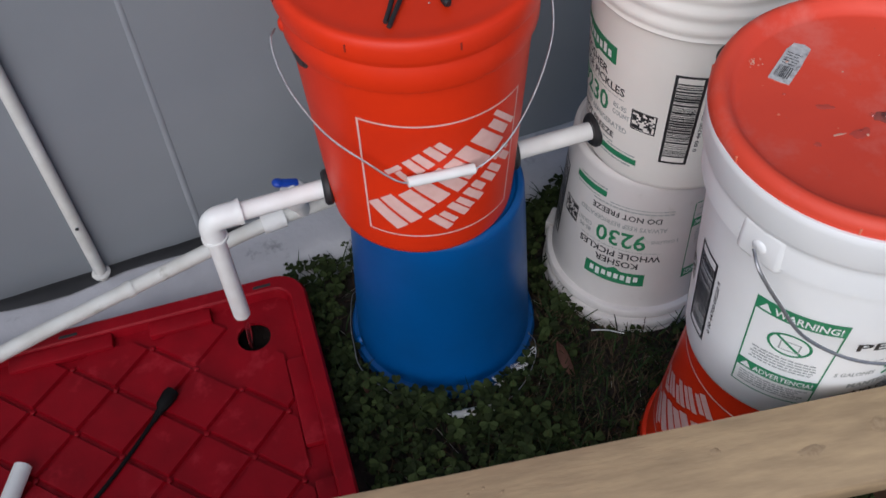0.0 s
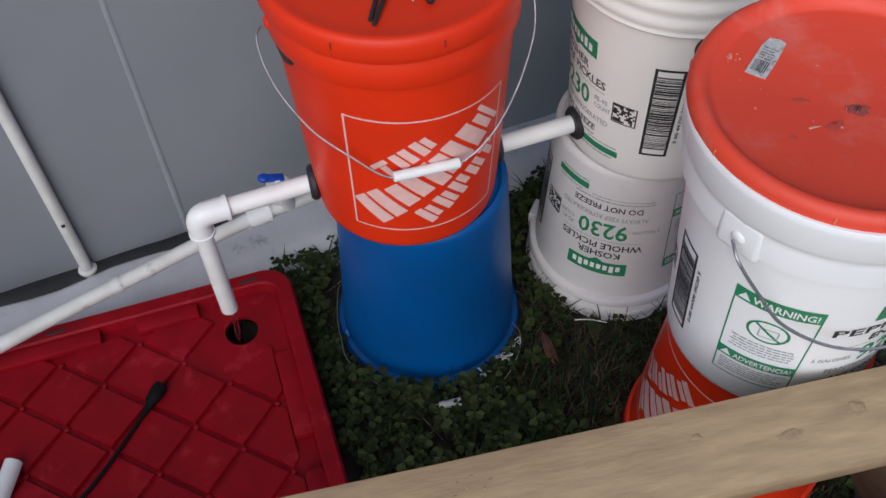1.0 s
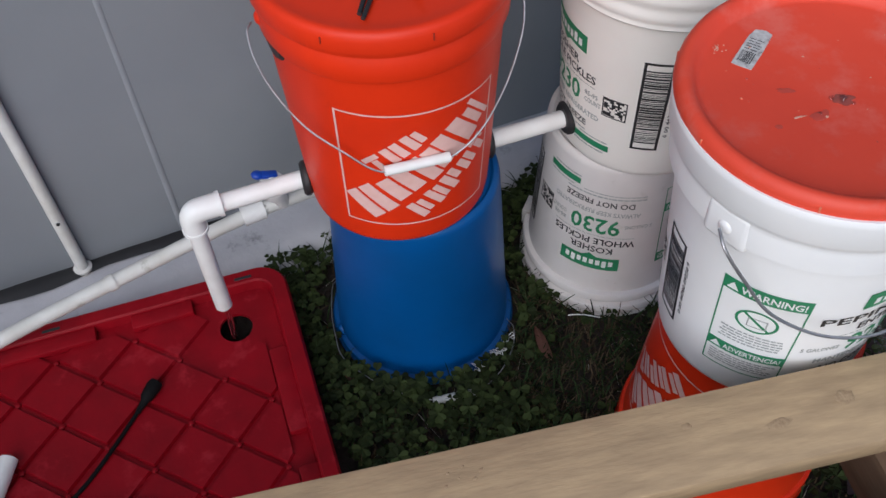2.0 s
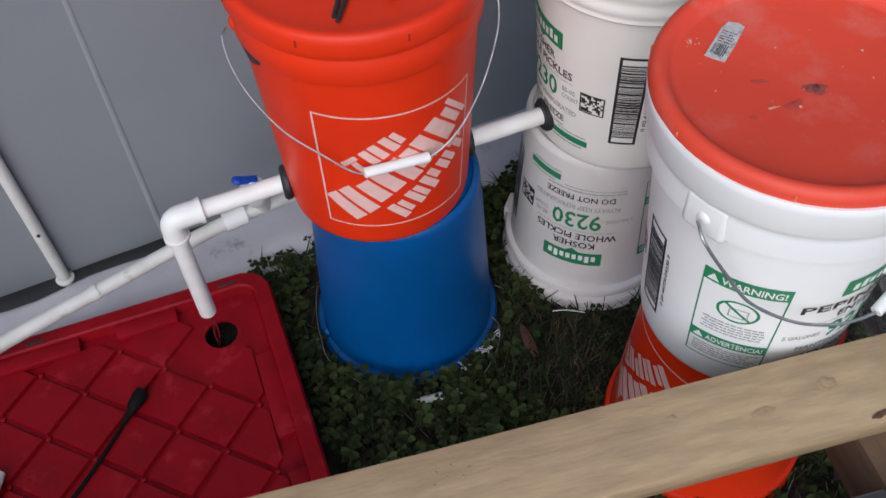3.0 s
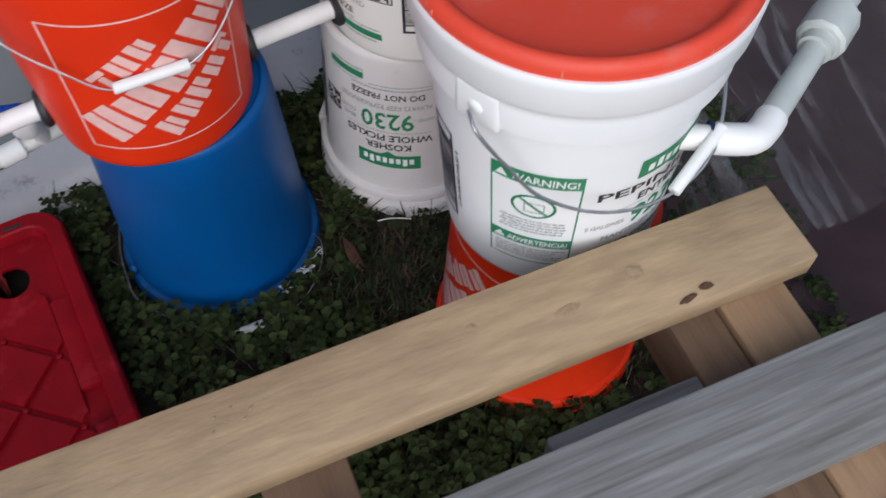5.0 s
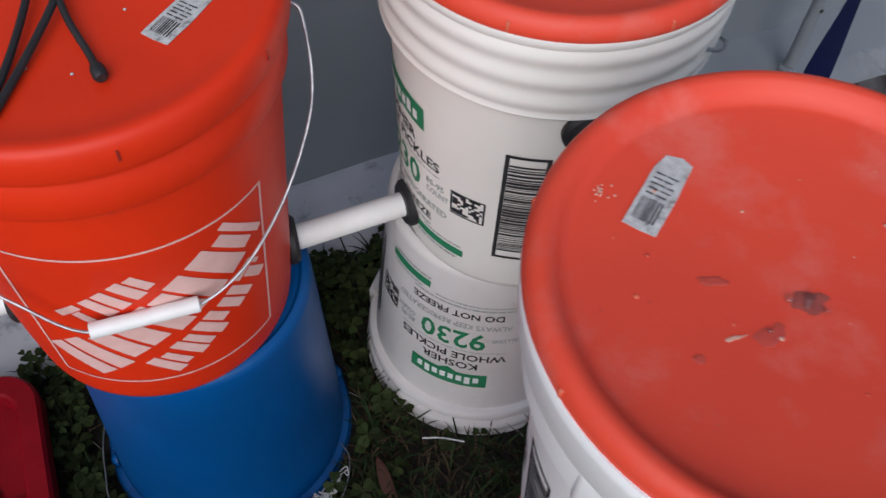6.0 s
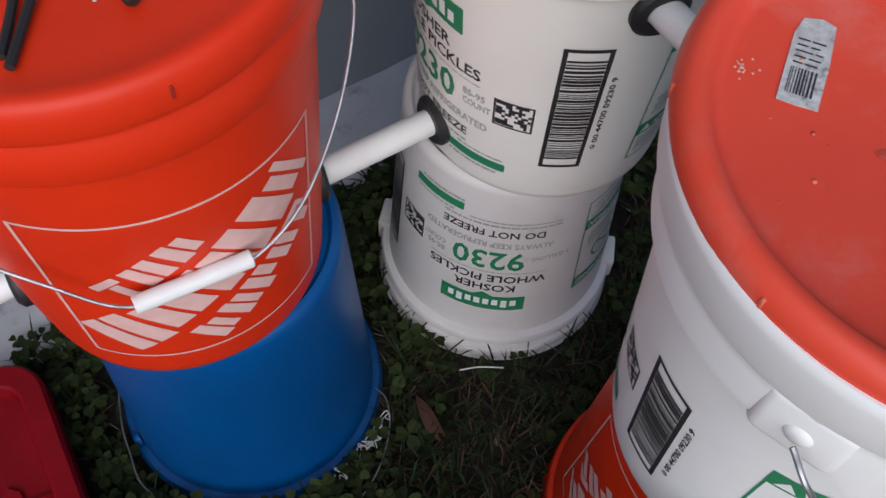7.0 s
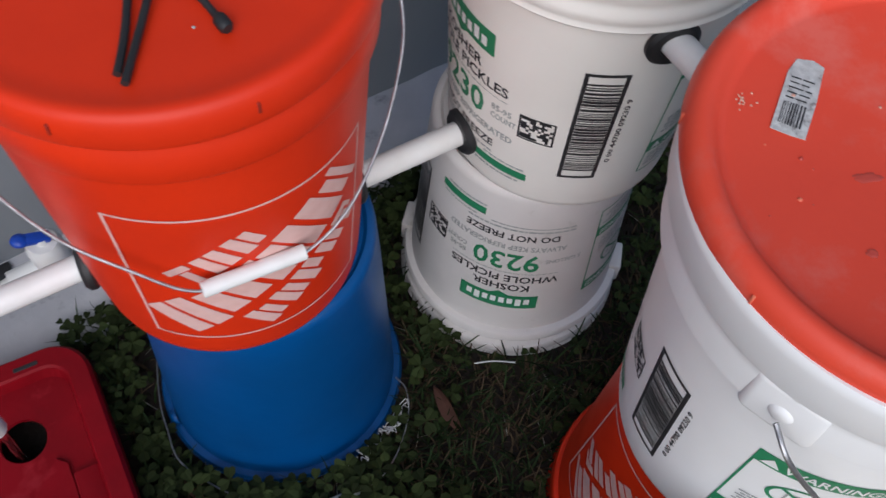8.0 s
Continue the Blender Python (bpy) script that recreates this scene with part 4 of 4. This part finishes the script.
# raised diamond pads leave grooves between them
STEP_U, STEP_V = 0.0655, 0.0615
for i in range(-9, 8):
    for j in range(-9, 9):
        if (i + j) % 2:
            continue
        cu, cv = -0.339 + i * STEP_U, 0.006 + j * STEP_V
        if not (U0 + 0.06 < cu < U1 - 0.03 and V0 + 0.06 < cv < V1 - 0.03):
            continue
        if abs(cu - HOLE[0]) < 0.06 and abs(cv - HOLE[1]) < 0.045:
            continue
        bm = bmesh.new()
        q = 0.925
        lo = [bm.verts.new((cu + STEP_U * q * x, cv + STEP_V * q * y, ZT - 0.0205)) for x, y in ((1, 0), (0, 1), (-1, 0), (0, -1))]
        hi = [bm.verts.new((cu + STEP_U * (q - 0.05) * x, cv + STEP_V * (q - 0.05) * y, ZT - 0.0132)) for x, y in ((1, 0), (0, 1), (-1, 0), (0, -1))]
        bm.faces.new(hi)
        for k in range(4):
            bm.faces.new((lo[k], lo[(k + 1) % 4], hi[(k + 1) % 4], hi[k]))
        clip_to(bm, U0 + 0.06, V0 + 0.06, U1 - 0.062, V1 - 0.055)
        if len(bm.faces):
            part("diamond_pad", bm, RED, lid, smooth=False)
        else:
            bm.free()
# small bosses where the grooves cross
for i in range(-9, 8):
    for j in range(-9, 9):
        cu, cv = -0.339 + i * STEP_U, 0.006 + j * STEP_V
        if (i + j) % 2 == 0 or not (U0 + 0.07 < cu < U1 - 0.07 and V0 + 0.07 < cv < V1 - 0.06):
            continue
        if abs(cu - HOLE[0]) < 0.05 and abs(cv - HOLE[1]) < 0.045:
            continue
        bm = lathe([(0.0050, 0), (0.0046, 0.0035), (0.003, 0.0046), (0, 0.0048)], 12)
        bmesh.ops.transform(bm, verts=bm.verts, matrix=pose(cu, cv, ZT - 0.0202))
        part("boss", bm, RED, lid)
# stepped ledges inside the rim
for u0, v0, u1, v1 in ((U1 - 0.060, -0.190, U1 - 0.028, -0.030), (U1 - 0.060, -0.36, U1 - 0.028, -0.25), (-0.47, V1 - 0.058, -0.365, V1 - 0.028), (-0.70, V1 - 0.058, -0.53, V1 - 0.028), (-0.9, V1 - 0.058, -0.76, V1 - 0.028)):
    part("lid_step", box(u0, v0, ZT - 0.023, u1, v1, ZT - 0.005, 0.004), RED, lid)
for u in (-0.272, -0.60, -0.90):
    part("lid_slot", box(u - 0.015, V1 - 0.0215, ZT - 0.002, u + 0.015, V1 - 0.0160, ZT + 0.0012, 0.0005, 1), RUBBER, lid, "narrow dark slot")


def cable():
    ob = base("power_cable", YARD @ pose(0, 0, ZT - 0.0125), "black power cable with a fat connector lying on the red lid", "cable")
    pts = [(-0.452, -0.030, 0.004), (-0.478, -0.056, 0.003), (-0.526, -0.106, 0.003), (-0.575, -0.152, 0.003), (-0.640, -0.205, 0.003), (-0.66, -0.26, 0.003), (-0.62, -0.255, 0.003), (-0.573, -0.212, 0.003), (-0.523, -0.212, 0.003), (-0.485, -0.236, 0.003), (-0.47, -0.30, 0.003), (-0.5, -0.37, 0.003)]
    part("cord", sweep(spline(pts, 6), 0.0034, 8), CABLE, ob)
    plug = sweep([(-0.486, -0.066, 0.004), (-0.472, -0.050, 0.005), (-0.468, -0.046, 0.007), (-0.452, -0.030, 0.008), (-0.446, -0.024, 0.008)], [0.0040, 0.0062, 0.0100, 0.0125, 0.0105], 10)
    part("connector", plug, CABLE, ob, "flared black connector")
    return ob


cable()

# ---- timber bench frame ----
BEAM = pose(0, -0.504, 0, 0, 0, 9.4)
bench = base("work_bench", pose(0, 0, 0), "rough timber bench frame of pine beam, grey plank and joists", "bench")


def timber(name, x0, y0, z0, x1, y1, z1, mat, label, m=BEAM, along="x"):
    """A sawn length with eased edges, slightly uneven."""
    bm = box(0, 0, 0, x1 - x0, y1 - y0, z1 - z0, 0.003, 2)
    long_axis = 0 if along == "x" else 1
    ends = (x1 - x0, y1 - y0)[long_axis]
    for k in range(1, 12):
        co, no = [0, 0, 0], [0, 0, 0]
        co[long_axis], no[long_axis] = ends * k / 12, 1
        bmesh.ops.bisect_plane(bm, geom=[*bm.verts, *bm.edges, *bm.faces], plane_co=co, plane_no=no)
    for v in bm.verts:
        w = v.co[long_axis]
        v.co.z += 0.0012 * noise.noise((w * 5, x0, y0))
        v.co[1 - long_axis] += 0.0010 * noise.noise((w * 6, x0 + 4, y0))
    ob = part(name, bm, mat, bench, label)
    ob.matrix_world = m @ pose(x0, y0, z0)
    return ob


beam = timber("top_beam", -1.3, -0.105, 0.438, 0.677, -0.004, 0.476, WOOD, "pale knotty pine beam")
timber("plank", -1.3, -0.30, 0.450, 1.4, -0.191, 0.488, WOOD_OLD, "grey weathered plank with rough grain")
timber("joist", 0.506, -0.42, 0.346, 0.563, -0.020, 0.432, JOIST_SHADED, "brown pine joist, darkened as in shade", along="y")
timber("joist", 0.567, -0.42, 0.346, 0.648, -0.020, 0.436, PINE_BROWN, "paler brown pine joist, darkened as in shade doubling its neighbour", along="y")
timber("offcut", 0.330, -0.29, 0.392, 0.505, -0.160, 0.430, WOOD_OLD, "grey offcut under the plank", along="x")
timber("joist", 0.052, -0.42, 0.346, 0.140, -0.030, 0.436, JOIST_SHADED, "brown pine joist, darkened as in shade", along="y")
for x in (-1.25, 0.62):
    timber("leg", x - 0.04, -0.40, -0.02, x + 0.04, -0.36, 0.449, WOOD_OLD, "weathered leg post", along="y")
timber("leg", -1.29, -0.07, -0.02, -1.21, -0.03, 0.438, WOOD_OLD, "weathered leg post", along="y")


def knot(x, y, rx, ry, turn, mat):
    """A dark knot, a hair proud of the planed face."""
    bm = lathe([(1.0, 0), (0.7, 0.0004), (0.3, 0.0006), (0, 0.0006)], 18)
    for v in bm.verts:
        k = 1 + 0.3 * noise.noise((v.co.x * 2 + x * 50, v.co.y * 2, 1))
        v.co = Vector((v.co.x * rx * k, v.co.y * ry * k, v.co.z))
    bmesh.ops.transform(bm, verts=bm.verts, matrix=BEAM @ pose(x, y - 0.010, 0.4768, 0, 0, turn))
    part("knot", bm, mat, bench, "dark resinous knot")


KNOT = surface("knot_wood", (0.29, 0.195, 0.108), (0.38, 0.27, 0.155), 0.7, 160, 0.3, 300)
BARK = surface("bark_void", (0.075, 0.035, 0.02), (0.13, 0.06, 0.03), 0.8, 120, 0.5, 300)
knot(0.483, -0.037, 0.011, 0.009, 10, KNOT)
knot(0.400, -0.050, 0.016, 0.006, 5, KNOT)
knot(0.300, -0.030, 0.006, 0.004, 0, KNOT)
knot(0.520, -0.087, 0.012, 0.0035, 12, BARK)
knot(0.545, -0.081, 0.008, 0.0045, -8, BARK)
for x, y in ((0.035, -0.022), (0.045, -0.030), (0.052, -0.018), (0.062, -0.034), (0.07, -0.026), (0.03, -0.036)):
    knot(x, y, 0.0012 + abs(x - 0.045) * 0.08, 0.0013, 30, KNOT)

# ---- cover on the ground, clear film and tarp at the side ----


def brown_cover():
    """A creased brown ground cover beside the last pail."""
    bm = bmesh.new()
    rows = []
    for j in range(29):
        row = []
        for i in range(33):
            x, y = 0.66 + 0.05 * i, -0.40 + 0.03 * j
            x += 0.02 * noise.noise((j * 0.5, 0, 3)) if i == 0 else 0
            z = 0.010 + 0.014 * abs(noise.noise((x * 7, y * 11, 2))) + 0.006 * noise.noise((x * 25, y * 18, 8))
            row.append(bm.verts.new((x, y, max(z, 0.006))))
        rows.append(row)
    for a, b in zip(rows, rows[1:]):
        for i in range(32):
            bm.faces.new((a[i], a[i + 1], b[i + 1], b[i]))
    bmesh.ops.solidify(bm, geom=bm.faces[:], thickness=0.002)
    return bm


tagged(part("ground_cover", brown_cover(), BROWN), "creased reddish brown ground cover beside the pail", "ground cover", kind="structure")



def film_sheet():
    """Loose clear film lying in long creases and rising towards the side."""
    bm = bmesh.new()
    rows = []
    for j in range(25):
        v = j / 24
        row = []
        for i in range(81):
            u = i / 80
            x, y = 0.80 + 0.85 * u - 0.16 * v, -0.26 + 0.80 * v + 0.10 * u
            q = u * 8 + 2.2 * noise.noise((u * 2.2, v * 1.6, 0))
            ridge = abs(math.sin(math.pi * q)) ** 9
            z = 0.034 + 0.050 * ridge * (0.5 + 0.5 * noise.noise((q * 0.5, v * 2, 4))) + 1.1 * max(0.0, u - 0.45) ** 1.6 + 0.006 * noise.noise((x * 20, y * 9, 2))
            row.append(bm.verts.new((x + 0.02 * ridge, y, z)))
        rows.append(row)
    for a, b in zip(rows, rows[1:]):
        for i in range(80):
            bm.faces.new((a[i], a[i + 1], b[i + 1], b[i]))
    bmesh.ops.solidify(bm, geom=bm.faces[:], thickness=0.0008)
    return bm


tagged(part("plastic_film", film_sheet(), FILM), "loose clear plastic film lying in shiny creases", "plastic sheet")


def tarp_strap():
    pts = spline([(0.99, 0.60, 1.5), (0.96, 0.50, 0.9), (0.945, 0.46, 0.6), (0.93, 0.44, 0.35), (0.92, 0.42, 0.05)], 8)
    bm = bmesh.new()
    rows = [[bm.verts.new(q + Vector((dx, 0.01 * math.sin(i * 0.6) * s, 0))) for s, dx in ((-1, -0.020), (0, -0.004), (1, 0.014))] for i, q in enumerate(pts)]
    for a, b in zip(rows, rows[1:]):
        for k in range(2):
            bm.faces.new((a[k], a[k + 1], b[k + 1], b[k]))
    bmesh.ops.solidify(bm, geom=bm.faces[:], thickness=0.002)
    return tagged(part("tarp_strip", bm, NAVY), "narrow navy blue strip of tarp hanging by the wall", "tarp")


tarp_strap()
# ---- clover, grass, litter ----
PAILS = [(0.0205, 0.010, 0.173), (0.367, 0.120, 0.163), (0.478, -0.278, 0.155)]


def free(x, y):
    if any((x - a) ** 2 + (y - b) ** 2 < r * r for a, b, r in PAILS):
        return False
    u, v = x * 0.951 + y * 0.309, -x * 0.309 + y * 0.951
    if U0 < u < U1 + 0.004 and V0 < v < V1 + 0.004 or u < U1 - 0.03 and v > 0:
        return False
    wx, wy = x * 0.941 + (y - 0.348) * 0.339, -x * 0.339 + (y - 0.348) * 0.941
    return wy < -0.135


def cover(x, y):
    """How thickly the ground is grown over: bare between the pails, thick to the front and beside the blue one."""
    bare = math.exp(-(((x - 0.27) / 0.13) ** 2 + ((y + 0.17) / 0.16) ** 2)) + 1.2 * math.exp(-(((x - 0.75) / 0.3) ** 2 + ((y + 0.05) / 0.5) ** 2))
    bare += 0.55 * math.exp(-(((x - 0.45) / 0.2) ** 2 + ((y + 0.08) / 0.16) ** 2))
    return max(0.0, min(1.0, 0.95 - 0.75 * bare + 0.45 * noise.noise((x * 6, y * 6, 1))))


def leaflet(verts, faces, c, d, side, up, size):
    """A heart-shaped leaflet, folded along its middle."""
    shape = ((0, 0, 0), (0.45, 0.42, 0.12), (0.85, 0.46, 0.10), (1.0, 0.24, 0.04), (0.9, 0, 0.0), (1.0, -0.24, 0.04), (0.85, -0.46, 0.10), (0.45, -0.42, 0.12))
    k = len(verts)
    verts += [tuple(c + size * (a * d + b * side + e * up)) for a, b, e in shape]
    faces += [(k, k + 1, k + 2, k + 3, k + 4), (k, k + 4, k + 5, k + 6, k + 7)]


def foliage(seed, count, region):
    rnd = random.Random(seed)
    verts, faces = [], []
    while count:
        x, y = rnd.uniform(*region[0]), rnd.uniform(*region[1])
        if not free(x, y) or rnd.random() > cover(x, y):
            continue
        count -= 1
        h = rnd.uniform(0.012, 0.045) * (0.7 + 0.6 * cover(x, y))
        lean = Vector((rnd.uniform(-1, 1), rnd.uniform(-1, 1), 2.6)).normalized()
        a0, size = rnd.uniform(0, 6.28), rnd.uniform(0.0085, 0.0185)
        c = Vector((x, y, h))
        for k in range(3):
            a = a0 + k * 2.094
            d = Vector((math.cos(a), math.sin(a), 0))
            d = (d - lean * d.dot(lean)).normalized()
            d = (d - 0.15 * lean).normalized()
            leaflet(verts, faces, c, d, lean.cross(d), lean, size)
        k = len(verts)
        verts += [(x, y, -0.01), (x + 0.0012, y, -0.01), (x + 0.0005, y + 0.0005, h)]
        faces.append((k, k + 1, k + 2))
    me = bpy.data.meshes.new("clover")
    me.from_pydata(verts, [], faces)
    me.materials.append(CLOVER)
    return me


def blades(seed, count, region, name, mat, hmin, hmax, flat=1.0, width=0.0016, thin=1.0):
    rnd = random.Random(seed)
    verts, faces = [], []
    while count:
        x, y = rnd.uniform(*region[0]), rnd.uniform(*region[1])
        if not free(x, y) or rnd.random() > 0.25 + thin * cover(x, y):
            continue
        count -= 1
        h = rnd.uniform(hmin, hmax)
        a = rnd.uniform(0, 6.28)
        d = Vector((math.cos(a), math.sin(a), 0))
        s = Vector((-d.y, d.x, 0)) * width
        b = rnd.uniform(0.2, 0.9) * flat
        k = len(verts)
        p = Vector((x, y, -0.004 if hmin > 0.01 else 0.010))
        for t, w in ((0, 1), (0.4, 0.9), (0.75, 0.6), (1, 0.05)):
            q = p + d * (h * b * t * t + h * 0.15 * t) + Vector((0, 0, h * (t - 0.35 * b * t * t) * (1.0 if flat <= 1 else 0.15)))
            verts += [tuple(q - s * w), tuple(q + s * w)]
        faces += [(k + 2 * i, k + 2 * i + 1, k + 2 * i + 3, k + 2 * i + 2) for i in range(3)]
    me = bpy.data.meshes.new(name)
    me.from_pydata(verts, [], faces)
    me.materials.append(mat)
    return me


NEAR = ((-0.45, 0.95), (-0.85, 0.36))
tagged(new("clover", foliage(5, 3800, NEAR)), "dense low dark green clover round the pails", "clover", kind="stuff")
tagged(new("grass", blades(6, 5200, NEAR, "grass", GRASS, 0.02, 0.065)), "short dark green grass among the clover", "grass", kind="stuff")
tagged(new("dry_stalks", blades(7, 150, ((-0.2, 0.6), (-0.5, 0.25)), "dry_stalks", STRAW, 0.02, 0.05, 1.6, 0.0006)), "thin dry stalks scattered in the grass", "stalks", kind="stuff")
tagged(new("thatch", blades(9, 4200, NEAR, "thatch", THATCH, 0.018, 0.045, 1.0, 0.0013, 0.3)), "brown dead grass among the clover", "dead grass", kind="stuff")
BETWEEN = ((0.15, 0.64), (-0.34, 0.06))
tagged(new("thatch", blades(10, 1500, BETWEEN, "thatch", THATCH, 0.015, 0.040, 1.0, 0.0012, 0.2)), "brown dead grass on the bare soil between the pails", "dead grass", kind="stuff")
tagged(new("grass", blades(11, 1100, BETWEEN, "grass", GRASS, 0.018, 0.050, 1.0, 0.0014, 0.2)), "thin green grass on the bare soil between the pails", "grass", kind="stuff")
tagged(new("lawn", blades(8, 6000, ((-2.5, 2.6), (-2.6, -0.75)), "lawn", GRASS, 0.03, 0.09, 1.0, 0.004)), "rougher grass beyond the bench", "grass", kind="stuff")


def dead_leaf(x, y, turn, w, h, tip):
    bm = bmesh.new()
    n = 9
    rows = []
    for i in range(n):
        t = i / (n - 1)
        half = w * math.sin(math.pi * min(1, 0.08 + 0.92 * t)) ** 0.7 * 0.5
        rows.append([bm.verts.new((s * half, (t - 0.5) * h, 0.004 * math.sin(t * 5) + abs(s) * 0.006)) for s in (-1, -0.4, 0, 0.4, 1)])
    for a, b in zip(rows, rows[1:]):
        for k in range(4):
            bm.faces.new((a[k], a[k + 1], b[k + 1], b[k]))
    bmesh.ops.solidify(bm, geom=bm.faces[:], thickness=0.0006)
    ob = part("dead_leaf", bm, DEADLEAF)
    ob.matrix_world = pose(x, y, 0.024, 18, tip, turn)
    return tagged(ob, "curled red-brown dead leaf lying in the clover", "leaf", "dead leaves")


dead_leaf(-0.108, -0.135, 20, 0.026, 0.042, 14)
dead_leaf(0.225, -0.098, 12, 0.019, 0.066, -34)


def thread(points, r, label):
    return tagged(part("white_thread", sweep(spline(points, 6), r, 6), PALE_THREAD), label, "thread", "scraps of thread")


rnd = random.Random(21)
for k in range(9):
    a0 = radians(-64 + 4 * k + rnd.uniform(-3, 3))
    c = Vector((0.0205 + 0.176 * math.cos(a0), 0.010 + 0.176 * math.sin(a0), 0.024))
    pts = [c + Vector((rnd.uniform(-0.010, 0.010), rnd.uniform(-0.009, 0.009), rnd.uniform(0.002, 0.014))) for _ in range(9)]
    thread(pts, 0.0006, "curled white scrap of plastic thread by the blue bucket")
thread([(0.275, -0.045, 0.025), (0.30, -0.048, 0.028), (0.33, -0.055, 0.026)], 0.0010, "pale stalk lying in the grass by the printed pail")
